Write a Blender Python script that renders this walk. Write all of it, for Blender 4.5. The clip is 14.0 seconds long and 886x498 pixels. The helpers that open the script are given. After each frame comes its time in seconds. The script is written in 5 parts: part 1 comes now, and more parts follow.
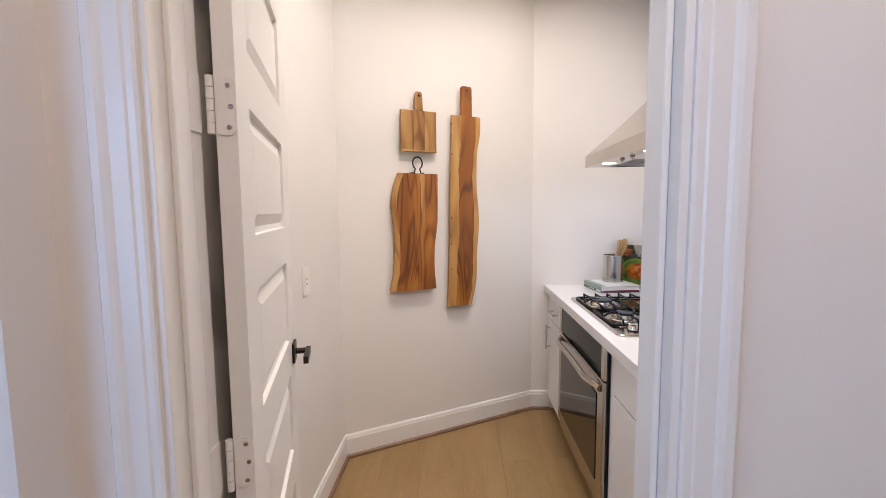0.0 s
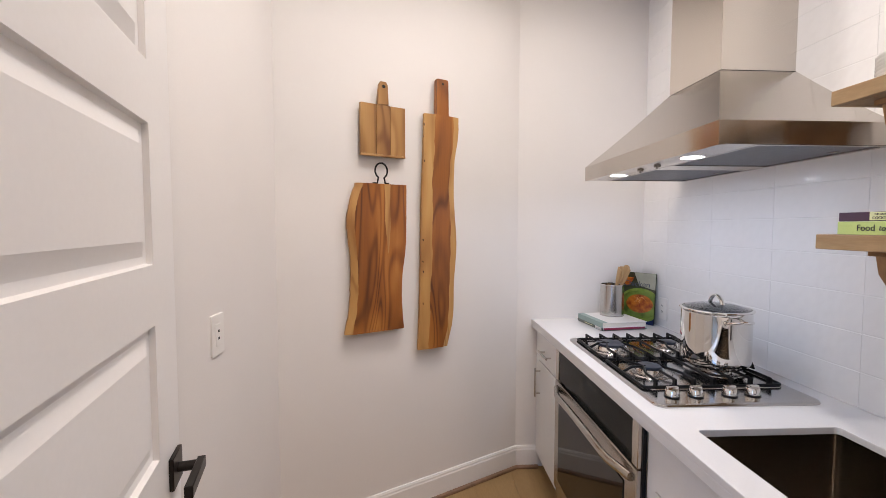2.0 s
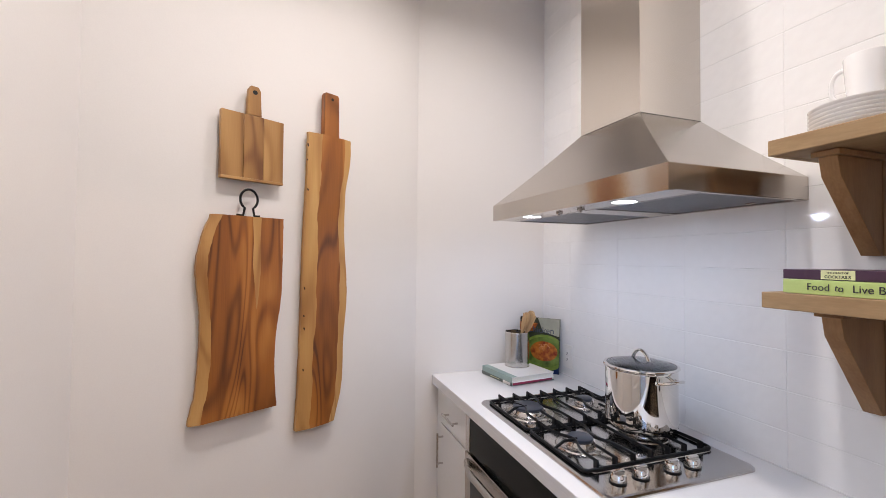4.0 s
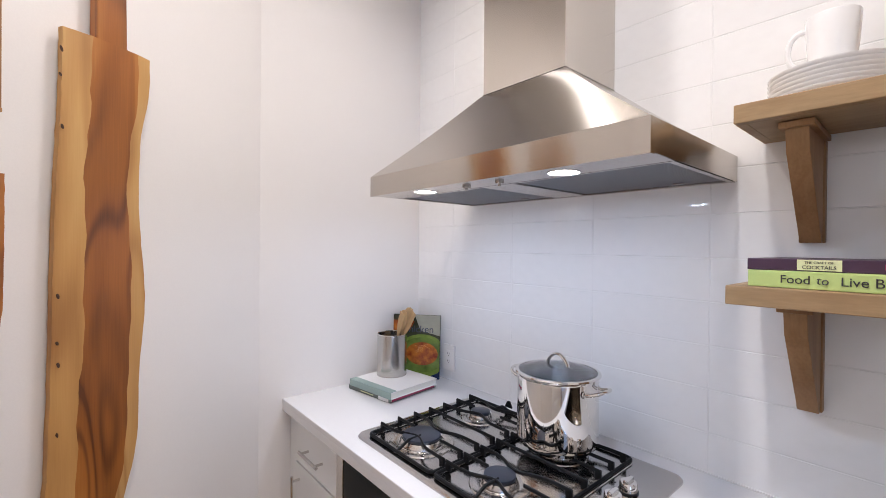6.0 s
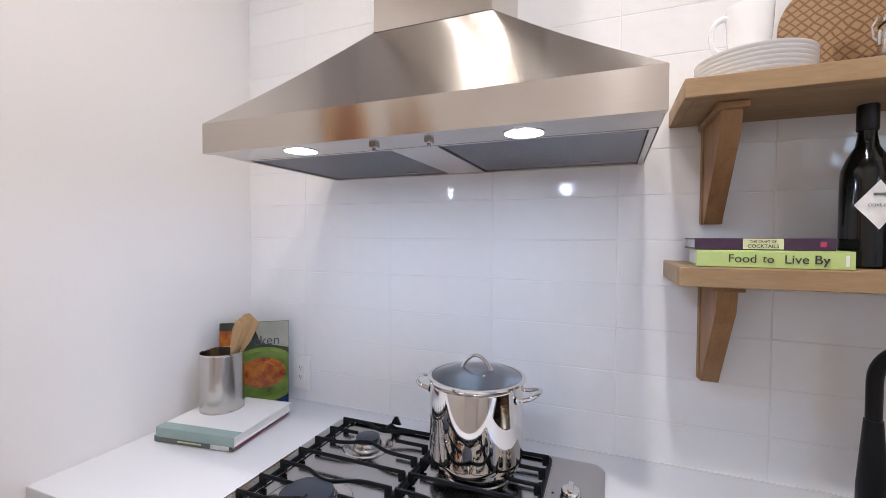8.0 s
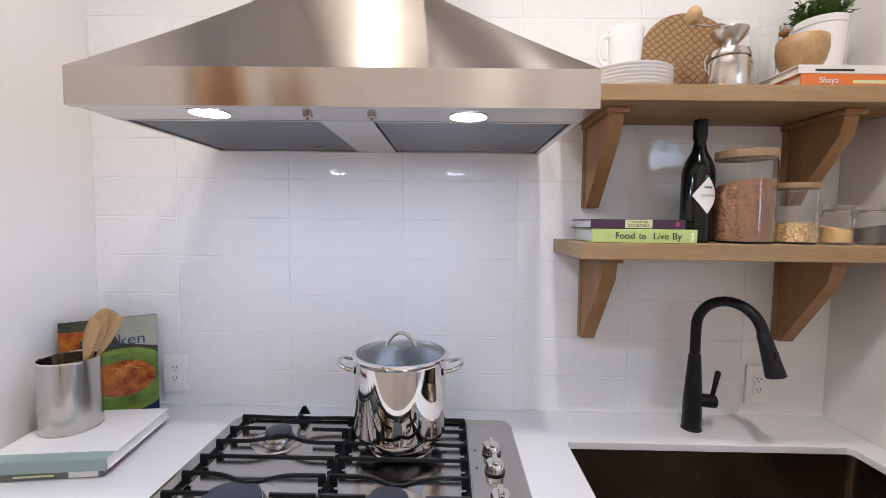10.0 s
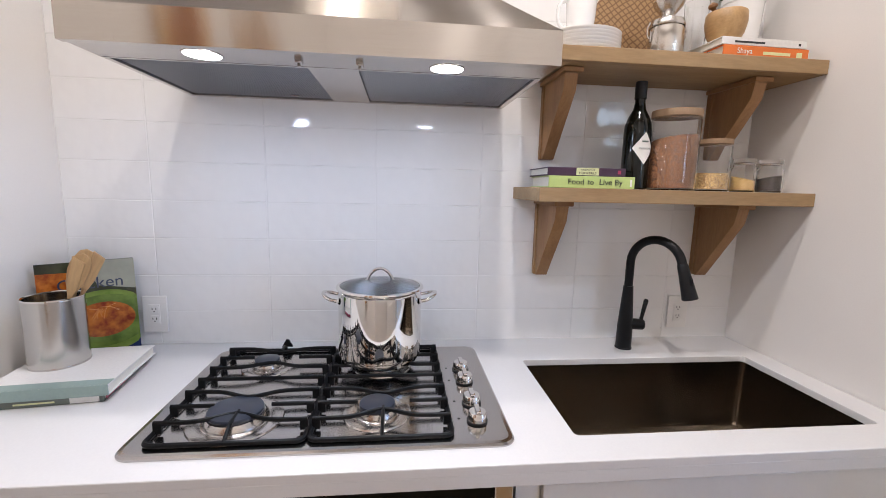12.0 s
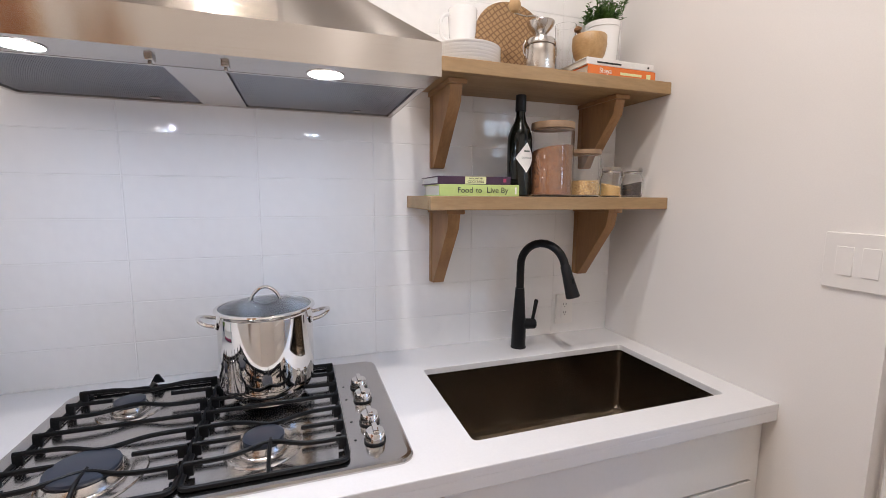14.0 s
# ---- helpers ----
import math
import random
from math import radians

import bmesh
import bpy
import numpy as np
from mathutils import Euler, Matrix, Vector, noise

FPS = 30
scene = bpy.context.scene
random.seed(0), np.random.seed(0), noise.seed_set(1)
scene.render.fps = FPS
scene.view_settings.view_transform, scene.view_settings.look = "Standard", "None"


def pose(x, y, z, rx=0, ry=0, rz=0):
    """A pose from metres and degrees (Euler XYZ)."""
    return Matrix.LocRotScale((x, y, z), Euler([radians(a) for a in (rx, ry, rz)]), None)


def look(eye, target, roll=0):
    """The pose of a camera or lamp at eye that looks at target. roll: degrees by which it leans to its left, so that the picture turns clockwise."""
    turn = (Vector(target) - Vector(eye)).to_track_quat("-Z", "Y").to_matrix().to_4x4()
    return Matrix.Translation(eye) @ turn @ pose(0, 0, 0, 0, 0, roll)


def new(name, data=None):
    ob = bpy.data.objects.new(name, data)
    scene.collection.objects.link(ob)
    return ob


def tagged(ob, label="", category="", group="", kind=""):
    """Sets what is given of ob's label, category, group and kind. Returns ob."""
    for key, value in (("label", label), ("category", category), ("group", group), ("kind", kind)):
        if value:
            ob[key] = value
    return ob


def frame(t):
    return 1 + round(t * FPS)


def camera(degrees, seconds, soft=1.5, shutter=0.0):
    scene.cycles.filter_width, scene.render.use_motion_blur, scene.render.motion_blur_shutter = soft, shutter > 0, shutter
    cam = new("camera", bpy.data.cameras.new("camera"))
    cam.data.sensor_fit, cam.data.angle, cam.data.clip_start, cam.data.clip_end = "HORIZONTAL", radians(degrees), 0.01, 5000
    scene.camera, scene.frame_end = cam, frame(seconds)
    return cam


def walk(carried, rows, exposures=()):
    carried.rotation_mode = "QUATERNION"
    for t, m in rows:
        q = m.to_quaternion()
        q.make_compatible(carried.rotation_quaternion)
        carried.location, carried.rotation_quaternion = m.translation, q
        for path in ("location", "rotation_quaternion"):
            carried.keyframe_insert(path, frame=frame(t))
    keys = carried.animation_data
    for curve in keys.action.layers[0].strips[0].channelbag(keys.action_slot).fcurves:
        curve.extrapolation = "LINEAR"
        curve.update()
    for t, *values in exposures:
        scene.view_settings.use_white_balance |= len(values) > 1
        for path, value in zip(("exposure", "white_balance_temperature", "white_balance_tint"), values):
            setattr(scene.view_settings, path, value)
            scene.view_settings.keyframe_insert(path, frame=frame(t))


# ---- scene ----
cam = camera(92.54, 14.0, soft=0.65)
PATH = [
    (0, (-0.595, -0.778, 1.435), (-0.677, 1.213, 1.258), -0.50),
    (0.5, (-0.602, -0.709, 1.432), (-0.641, 1.283, 1.264), -0.49),
    (1, (-0.630, -0.537, 1.441), (-0.638, 1.457, 1.295), -0.25),
    (1.5, (-0.637, -0.385, 1.458), (-0.611, 1.611, 1.334), -0.16),
    (2, (-0.659, -0.258, 1.460), (-0.557, 1.737, 1.354), 0.11),
    (2.5, (-0.696, -0.126, 1.479), (-0.494, 1.862, 1.412), 0.29),
    (3, (-0.707, -0.031, 1.497), (-0.373, 1.941, 1.479), 0.49),
    (3.5, (-0.705, 0.028, 1.514), (-0.207, 1.965, 1.542), 0.54),
    (6, (-0.618, 0.550, 1.516), (0.691, 2.062, 1.504), 0.52),
    (6.5, (-0.627, 0.671, 1.513), (0.847, 2.022, 1.485), 0.50),
    (7, (-0.638, 0.776, 1.501), (0.993, 1.933, 1.471), 0.59),
    (7.5, (-0.602, 0.870, 1.496), (1.162, 1.812, 1.457), 0.42),
    (8, (-0.551, 0.959, 1.496), (1.308, 1.694, 1.443), 0.27),
    (8.5, (-0.539, 1.007, 1.498), (1.391, 1.527, 1.426), 0.19),
    (11, (-0.677, 1.200, 1.465), (1.309, 1.066, 1.271), 1.27),
    (11.5, (-0.709, 1.206, 1.453), (1.268, 1.031, 1.206), 1.43),
    (12, (-0.728, 1.210, 1.438), (1.240, 1.004, 1.144), 1.35),
    (12.5, (-0.731, 1.210, 1.427), (1.227, 0.960, 1.103), 1.24),
    (13, (-0.734, 1.205, 1.423), (1.213, 0.874, 1.106), 1.02),
    (13.5, (-0.726, 1.188, 1.430), (1.198, 0.720, 1.145), 0.74),
    (14, (-0.713, 1.169, 1.443), (1.168, 0.537, 1.192), 0.40),
]
walk(cam, [(t, look(eye, target, roll)) for t, eye, target, roll in PATH],
     exposures=[(0, 0.08, 6800, 10), (1, 0.0, 6800, 11), (2.5, -0.08, 6450, 10), (3.5, -0.08, 6400, 10), (6, 0.02, 6250, 10), (7, -0.06, 6130, 10),
                (8.5, 0.01, 6180, 10), (11, 0.05, 6350, 9), (13, 0.10, 6400, 9), (14, 0.02, 6450, 9)])

# ---- world and light ----
world = bpy.data.worlds.new("world")
scene.world = world
world.use_nodes = True
wn = world.node_tree
sky = wn.nodes.new("ShaderNodeTexSky")
sky.sky_type, sky.sun_disc = "NISHITA", False
sky.sun_elevation, sky.sun_rotation = radians(40), radians(200)
wn.links.new(sky.outputs[0], wn.nodes["Background"].inputs[0])
wn.nodes["Background"].inputs[1].default_value = 0.12

CEIL = 3.05
WARM = (1.0, 0.925, 0.895)
COOL = (0.60, 0.73, 1.0)


def area_lamp(name, m, size, power, colour, shape="DISK", size_y=None, spread=180):
    d = bpy.data.lights.new(name, "AREA")
    d.shape, d.size, d.energy, d.color, d.spread = shape, size, power, colour, radians(spread)
    if size_y:
        d.size_y = size_y
    o = new(name, d)
    o.matrix_world = m
    return o


DOWNLIGHTS = [(0.02, 0.54), (0.02, 1.46), (-0.52, 0.92)]
for (x, y), watts in zip(DOWNLIGHTS, (3.6, 8.0, 13.4)):
    area_lamp("downlight_lamp", pose(x, y, CEIL - 0.012), 0.08, watts, WARM, spread=150)
HOODLIGHTS = [(0.222, 1.609), (0.234, 1.110)]
for x, y in HOODLIGHTS:
    area_lamp("hood_lamp", pose(x, y, 1.680), 0.05, 1.55, COOL)
# unseen fill lamp, added to brighten the hall and the door jamb
area_lamp("hall_fill_lamp", pose(-0.25, -1.25, CEIL - 0.012), 0.13, 25, (1.0, 0.80, 0.68))
# daylight in the hall's two window openings
area_lamp("west_window_lamp", pose(-5.115, -2.40, 2.32, 0, -90, 0), 1.1, 22, (0.58, 0.76, 1.0), "RECTANGLE", 1.05)
area_lamp("south_window_lamp", pose(-3.5, -4.115, 1.5, 90, 0, 0), 2.2, 46, (0.20, 0.46, 1.0), "RECTANGLE", 2.7)


# ---- materials ----
def material(name, colour, rough=0.5, metal=0.0, grain=0.0, scale=40.0, bump=0.0, stretch=(1, 1, 1), blotch=0.0, rough_var=0.0, colour2=None, coat=0.0, per_object=0.0, detail=6.0, **more):
    """Principled surface with grain and blotches at two scales, in metres."""
    m = bpy.data.materials.new(name)
    m.use_nodes = True
    t = m.node_tree
    b = t.nodes["Principled BSDF"]
    b.inputs["Roughness"].default_value, b.inputs["Metallic"].default_value = rough, metal
    b.inputs["Coat Weight"].default_value = coat
    for key, value in more.items():
        b.inputs[key.replace("_", " ")].default_value = value
    co = t.nodes.new("ShaderNodeTexCoord")
    mp = t.nodes.new("ShaderNodeMapping")
    mp.inputs["Scale"].default_value = stretch
    t.links.new(co.outputs["Object"], mp.inputs[0])
    fine = t.nodes.new("ShaderNodeTexNoise")
    fine.inputs["Scale"].default_value, fine.inputs["Detail"].default_value = scale, detail
    wide = t.nodes.new("ShaderNodeTexNoise")
    wide.inputs["Scale"].default_value, wide.inputs["Detail"].default_value = 2.3, 3
    t.links.new(mp.outputs[0], fine.inputs[0])
    t.links.new(co.outputs["Object"], wide.inputs[0])
    mix = t.nodes.new("ShaderNodeMix")
    mix.data_type = "RGBA"
    c2 = colour2 or tuple(c * (1 - grain) for c in colour)
    mix.inputs[6].default_value, mix.inputs[7].default_value = (*colour, 1), (*c2, 1)
    ramp = t.nodes.new("ShaderNodeMapRange")
    ramp.inputs[1].default_value, ramp.inputs[2].default_value = 0.35, 0.65
    t.links.new(fine.outputs[0], ramp.inputs[0])
    t.links.new(ramp.outputs[0], mix.inputs[0])
    hsv = t.nodes.new("ShaderNodeHueSaturation")
    t.links.new(mix.outputs[2], hsv.inputs["Color"])
    vr = t.nodes.new("ShaderNodeMapRange")
    vr.inputs[1].default_value, vr.inputs[2].default_value = 0.3, 0.7
    vr.inputs[3].default_value, vr.inputs[4].default_value = 1 - blotch, 1 + blotch
    t.links.new(wide.outputs[0], vr.inputs[0])
    if per_object:
        info = t.nodes.new("ShaderNodeObjectInfo")
        pr = t.nodes.new("ShaderNodeMapRange")
        pr.inputs[3].default_value, pr.inputs[4].default_value = 1 - per_object, 1 + per_object
        t.links.new(info.outputs["Random"], pr.inputs[0])
        mul = t.nodes.new("ShaderNodeMath")
        mul.operation = "MULTIPLY"
        t.links.new(pr.outputs[0], mul.inputs[0])
        t.links.new(vr.outputs[0], mul.inputs[1])
        t.links.new(mul.outputs[0], hsv.inputs["Value"])
    else:
        t.links.new(vr.outputs[0], hsv.inputs["Value"])
    t.links.new(hsv.outputs[0], b.inputs["Base Color"])
    if rough_var:
        rr = t.nodes.new("ShaderNodeMapRange")
        rr.inputs[1].default_value, rr.inputs[2].default_value = 0.3, 0.7
        rr.inputs[3].default_value, rr.inputs[4].default_value = max(rough - rough_var, 0.02), rough + rough_var
        t.links.new(fine.outputs[0], rr.inputs[0])
        t.links.new(rr.outputs[0], b.inputs["Roughness"])
    if bump:
        bp = t.nodes.new("ShaderNodeBump")
        bp.inputs["Strength"].default_value, bp.inputs["Distance"].default_value = 1.0, bump
        t.links.new(fine.outputs[0], bp.inputs["Height"])
        t.links.new(bp.outputs[0], b.inputs["Normal"])
    return m


def wood(name, light, dark, ring=9.0, rough=0.5, axis=2, streak=1.0, bump=0.0003, figure=0.14):
    """Wood with long wavy figure along one axis and fine pores."""
    m = bpy.data.materials.new(name)
    m.use_nodes = True
    t = m.node_tree
    b = t.nodes["Principled BSDF"]
    b.inputs["Roughness"].default_value = rough
    co = t.nodes.new("ShaderNodeTexCoord")
    mp = t.nodes.new("ShaderNodeMapping")
    sc = [1.0, 1.0, 1.0]
    sc[axis] = 0.16
    mp.inputs["Scale"].default_value = sc
    t.links.new(co.outputs["Object"], mp.inputs[0])
    info = t.nodes.new("ShaderNodeObjectInfo")
    off = t.nodes.new("ShaderNodeVectorMath")
    off.operation = "ADD"
    t.links.new(mp.outputs[0], off.inputs[0])
    sh = t.nodes.new("ShaderNodeMath")
    sh.operation = "MULTIPLY"
    sh.inputs[1].default_value = 7.0
    t.links.new(info.outputs["Random"], sh.inputs[0])
    t.links.new(sh.outputs[0], off.inputs[1])
    w = t.nodes.new("ShaderNodeTexWave")
    w.wave_type, w.bands_direction = "BANDS", "X"
    w.inputs["Scale"].default_value, w.inputs["Distortion"].default_value = ring, 7.0
    w.inputs["Detail"].default_value, w.inputs["Detail Scale"].default_value = 3.0, 1.6
    n = t.nodes.new("ShaderNodeTexNoise")
    n.inputs["Scale"].default_value, n.inputs["Detail"].default_value, n.inputs["Distortion"].default_value = 16, 8, 1.5
    p = t.nodes.new("ShaderNodeTexNoise")
    p.inputs["Scale"].default_value, p.inputs["Detail"].default_value = 190, 3
    for q in (w, n, p):
        t.links.new(off.outputs[0], q.inputs[0])
    a1 = t.nodes.new("ShaderNodeMath")
    a1.operation = "MULTIPLY_ADD"
    a1.inputs[1].default_value = figure
    t.links.new(w.outputs["Fac"], a1.inputs[0])
    big = t.nodes.new("ShaderNodeTexNoise")
    big.inputs["Scale"].default_value, big.inputs["Detail"].default_value, big.inputs["Distortion"].default_value = 5.5, 3, 0.8
    t.links.new(off.outputs[0], big.inputs[0])
    mxn = t.nodes.new("ShaderNodeMath")
    mxn.operation = "MULTIPLY_ADD"
    mxn.inputs[1].default_value = 1.1
    t.links.new(big.outputs[0], mxn.inputs[0])
    sub = t.nodes.new("ShaderNodeMath")
    sub.operation = "MULTIPLY_ADD"
    sub.inputs[1].default_value, sub.inputs[2].default_value = 0.9, -0.47
    t.links.new(n.outputs[0], sub.inputs[0])
    t.links.new(sub.outputs[0], mxn.inputs[2])
    t.links.new(mxn.outputs[0], a1.inputs[2])
    rp = t.nodes.new("ShaderNodeValToRGB")
    mid = [(l * 0.55 + d * 0.45) for l, d in zip(light, dark)]
    rp.color_ramp.elements[0].position, rp.color_ramp.elements[0].color = 0.42, (*light, 1)
    rp.color_ramp.elements[1].position, rp.color_ramp.elements[1].color = 0.42 + 0.5 / streak, (*dark, 1)
    e = rp.color_ramp.elements.new(0.42 + 0.25 / streak)
    e.color = (*mid, 1)
    t.links.new(a1.outputs[0], rp.inputs[0])
    mx = t.nodes.new("ShaderNodeMix")
    mx.data_type, mx.blend_type = "RGBA", "MULTIPLY"
    mx.inputs[0].default_value = 0.35
    t.links.new(rp.outputs[0], mx.inputs[6])
    t.links.new(p.outputs[0], mx.inputs[7])
    t.links.new(mx.outputs[2], b.inputs["Base Color"])
    bp = t.nodes.new("ShaderNodeBump")
    bp.inputs["Strength"].default_value, bp.inputs["Distance"].default_value = 0.6, bump
    t.links.new(p.outputs[0], bp.inputs["Height"])
    t.links.new(bp.outputs[0], b.inputs["Normal"])
    return m


def figured(name, light, mid, dark, rough, lines=9, fine=0.0003):
    """Flat-sawn wood: flowing contour lines along z over broad light and dark zones, with thin pores."""
    m = bpy.data.materials.new(name)
    m.use_nodes = True
    t = m.node_tree
    b = t.nodes["Principled BSDF"]
    b.inputs["Roughness"].default_value = rough
    co = t.nodes.new("ShaderNodeTexCoord")
    info = t.nodes.new("ShaderNodeObjectInfo")

    def math_node(op, a, c=0.0, d=0.0):
        n = t.nodes.new("ShaderNodeMath")
        n.operation = op
        for k, v in enumerate((a, c, d)):
            if isinstance(v, (int, float)):
                n.inputs[k].default_value = v
            else:
                t.links.new(v, n.inputs[k])
        return n.outputs[0]

    shift = math_node("MULTIPLY", info.outputs["Random"], 9.0)

    def field(sx, sz, scale, detail, twist):
        mp = t.nodes.new("ShaderNodeMapping")
        mp.inputs["Scale"].default_value = (sx, sx, sz)
        t.links.new(co.outputs["Object"], mp.inputs[0])
        add = t.nodes.new("ShaderNodeVectorMath")
        t.links.new(mp.outputs[0], add.inputs[0])
        t.links.new(shift, add.inputs[1])
        n = t.nodes.new("ShaderNodeTexNoise")
        n.inputs["Scale"].default_value, n.inputs["Detail"].default_value, n.inputs["Distortion"].default_value = scale, detail, twist
        t.links.new(add.outputs[0], n.inputs[0])
        return n.outputs[0]

    relief = field(1.0, 0.17, 7.0, 1.0, 0.35)
    contour = math_node("SINE", math_node("MULTIPLY", relief, lines * 6.28))
    zones = field(1.0, 0.22, 5.5, 2.0, 0.6)
    pores = field(1.0, 0.03, 330.0, 2.0, 0.0)
    sharp = math_node("POWER", math_node("MULTIPLY_ADD", contour, 0.5, 0.5), 3.0)
    value = math_node("MULTIPLY_ADD", sharp, 0.34, math_node("MULTIPLY_ADD", zones, 1.9, -0.62))
    value = math_node("MULTIPLY_ADD", pores, 0.20, math_node("SUBTRACT", value, 0.08))
    rp = t.nodes.new("ShaderNodeValToRGB")
    e = rp.color_ramp.elements
    e[0].position, e[0].color = 0.12, (*light, 1)
    e[1].position, e[1].color = 1.0, (*dark, 1)
    e.new(0.48).color = (*mid, 1)
    t.links.new(value, rp.inputs[0])
    t.links.new(rp.outputs[0], b.inputs["Base Color"])
    bp = t.nodes.new("ShaderNodeBump")
    bp.inputs["Strength"].default_value, bp.inputs["Distance"].default_value = 0.5, fine
    t.links.new(pores, bp.inputs["Height"])
    t.links.new(bp.outputs[0], b.inputs["Normal"])
    return m


def glass(name, colour=(1, 1, 1), rough=0.0, ior=1.45):
    m = bpy.data.materials.new(name)
    m.use_nodes = True
    b = m.node_tree.nodes["Principled BSDF"]
    b.inputs["Base Color"].default_value = (*colour, 1)
    b.inputs["Roughness"].default_value, b.inputs["Transmission Weight"].default_value, b.inputs["IOR"].default_value = rough, 1.0, ior
    return m


def glow(name, colour, strength):
    m = bpy.data.materials.new(name)
    m.use_nodes = True
    b = m.node_tree.nodes["Principled BSDF"]
    b.inputs["Base Color"].default_value = (0.8, 0.8, 0.8, 1)
    b.inputs["Emission Color"].default_value, b.inputs["Emission Strength"].default_value = (*colour, 1), strength
    return m


PAINT = material("wall_paint", (0.79, 0.757, 0.728), 0.6, grain=0.02, scale=260, bump=0.00012, blotch=0.012)
CEILING = material("ceiling_paint", (0.82, 0.80, 0.78), 0.8, grain=0.02, scale=200, bump=0.0001, blotch=0.01)
TRIM = material("trim_paint", (0.82, 0.80, 0.78), 0.19, grain=0.015, scale=120, bump=0.00004, blotch=0.012)
DOORPAINT = material("door_paint", (0.82, 0.80, 0.78), 0.36, grain=0.015, scale=90, bump=0.00004, blotch=0.012)
TILE = material("glazed_tile", (0.84, 0.83, 0.82), 0.035, grain=0.01, scale=30, detail=0.6, bump=0.0011, blotch=0.01, per_object=0.012)
GROUT = material("grout", (0.82, 0.81, 0.80), 0.9, grain=0.08, scale=300, bump=0.0002, blotch=0.03)
QUARTZ = material("white_quartz", (0.70, 0.69, 0.69), 0.25, grain=0.02, scale=170, blotch=0.012)
CABINET = material("cabinet_paint", (0.76, 0.75, 0.73), 0.35, grain=0.015, scale=110, bump=0.00004, blotch=0.012)
STEEL_Y = material("brushed_steel", (0.54, 0.50, 0.455), 0.19, 1.0, grain=0.05, scale=900, stretch=(1, 0.004, 1), blotch=0.0, Anisotropic=0.93, Anisotropic_Rotation=0.25)
STEEL_Z = material("brushed_steel_upright", (0.66, 0.615, 0.56), 0.25, 1.0, grain=0.01, scale=900, stretch=(1, 1, 0.004), blotch=0.006, Anisotropic=0.6)
STEEL = material("satin_steel", (0.60, 0.57, 0.54), 0.24, 1.0, grain=0.03, scale=400, rough_var=0.03, blotch=0.01)
COOKSTEEL = material("cooktop_steel", (0.53, 0.51, 0.495), 0.16, 1.0, grain=0.02, scale=600, stretch=(1, 0.015, 1), rough_var=0.03, blotch=0.01)
CANSTEEL = material("can_steel", (0.58, 0.56, 0.53), 0.20, 1.0, grain=0.04, scale=900, stretch=(1, 1, 0.004))
INNERSTEEL = material("inner_steel", (0.40, 0.40, 0.40), 0.26, 1.0, grain=0.04, scale=300, stretch=(1, 1, 0.02))
CHROME = material("polished_steel", (0.80, 0.78, 0.75), 0.04, 1.0, grain=0.02, scale=60, rough_var=0.015)
SINKSTEEL = material("sink_steel", (0.345, 0.30, 0.245), 0.17, 1.0, grain=0.05, scale=600, stretch=(1, 0.02, 1), rough_var=0.03, blotch=0.03)
FILTER = material("filter_steel", (0.36, 0.37, 0.39), 0.42, 1.0, grain=0.2, scale=300, rough_var=0.08)
IRON = material("cast_iron", (0.006, 0.006, 0.007), 0.45, 0.0, grain=0.4, scale=300, bump=0.0001, rough_var=0.06, Specular_IOR_Level=0.2)
BURNERCAP = material("burner_enamel", (0.018, 0.024, 0.040), 0.30, grain=0.08, scale=500)
BLACK = material("matt_black", (0.007, 0.007, 0.008), 0.38, grain=0.3, scale=300, bump=0.00003, Specular_IOR_Level=0.28)
BLACKGLASS = material("black_glass", (0.006, 0.007, 0.006), 0.12, Specular_IOR_Level=0.12)
OVENGLASS = material("oven_glass", (0.012, 0.009, 0.007), 0.05, Specular_IOR_Level=0.45)
DARK = material("dark_gap", (0.02, 0.02, 0.018), 0.9)
BRONZE = material("dark_bronze", (0.022, 0.018, 0.016), 0.35, 0.6, grain=0.2, scale=200)
SHOE = wood("shoe_wood", (0.30, 0.17, 0.10), (0.18, 0.10, 0.06), axis=0)
ACACIA = figured("acacia_wood", (0.50, 0.215, 0.048), (0.32, 0.110, 0.020), (0.10, 0.028, 0.007), 0.40, lines=12)
SAPWOOD = figured("sapwood", (0.58, 0.35, 0.13), (0.47, 0.25, 0.078), (0.28, 0.12, 0.032), 0.5, lines=6)
PALEACACIA = figured("pale_acacia", (0.48, 0.27, 0.095), (0.36, 0.18, 0.055), (0.16, 0.06, 0.018), 0.45, lines=7)
OAK = wood("shelf_wood", (0.45, 0.30, 0.155), (0.35, 0.215, 0.10), ring=3.0, rough=0.55, axis=1)
BRACKETWOOD = wood("bracket_wood", (0.40, 0.218, 0.092), (0.27, 0.125, 0.046), ring=3.0, rough=0.5, axis=2)
SPOONWOOD = wood("spoon_wood", (0.62, 0.40, 0.19), (0.46, 0.26, 0.11), ring=5.0, rough=0.55, axis=2)
BOWLWOOD = wood("bowl_wood", (0.58, 0.37, 0.17), (0.40, 0.22, 0.09), ring=14.0, rough=0.4, axis=0)
LIDWOOD = wood("lid_wood", (0.44, 0.30, 0.185), (0.32, 0.20, 0.115), ring=6.0, rough=0.55, axis=0)
FLOORWOOD = wood("floor_plank_wood", (0.385, 0.245, 0.105), (0.325, 0.195, 0.078), ring=2.5, rough=0.45, axis=1, bump=0.0002)
CERAMIC = material("white_ceramic", (0.84, 0.83, 0.82), 0.12, grain=0.01, scale=30, coat=0.5, blotch=0.01)
PLASTIC = material("white_plastic", (0.82, 0.80, 0.77), 0.35, grain=0.01, scale=100, blotch=0.01)
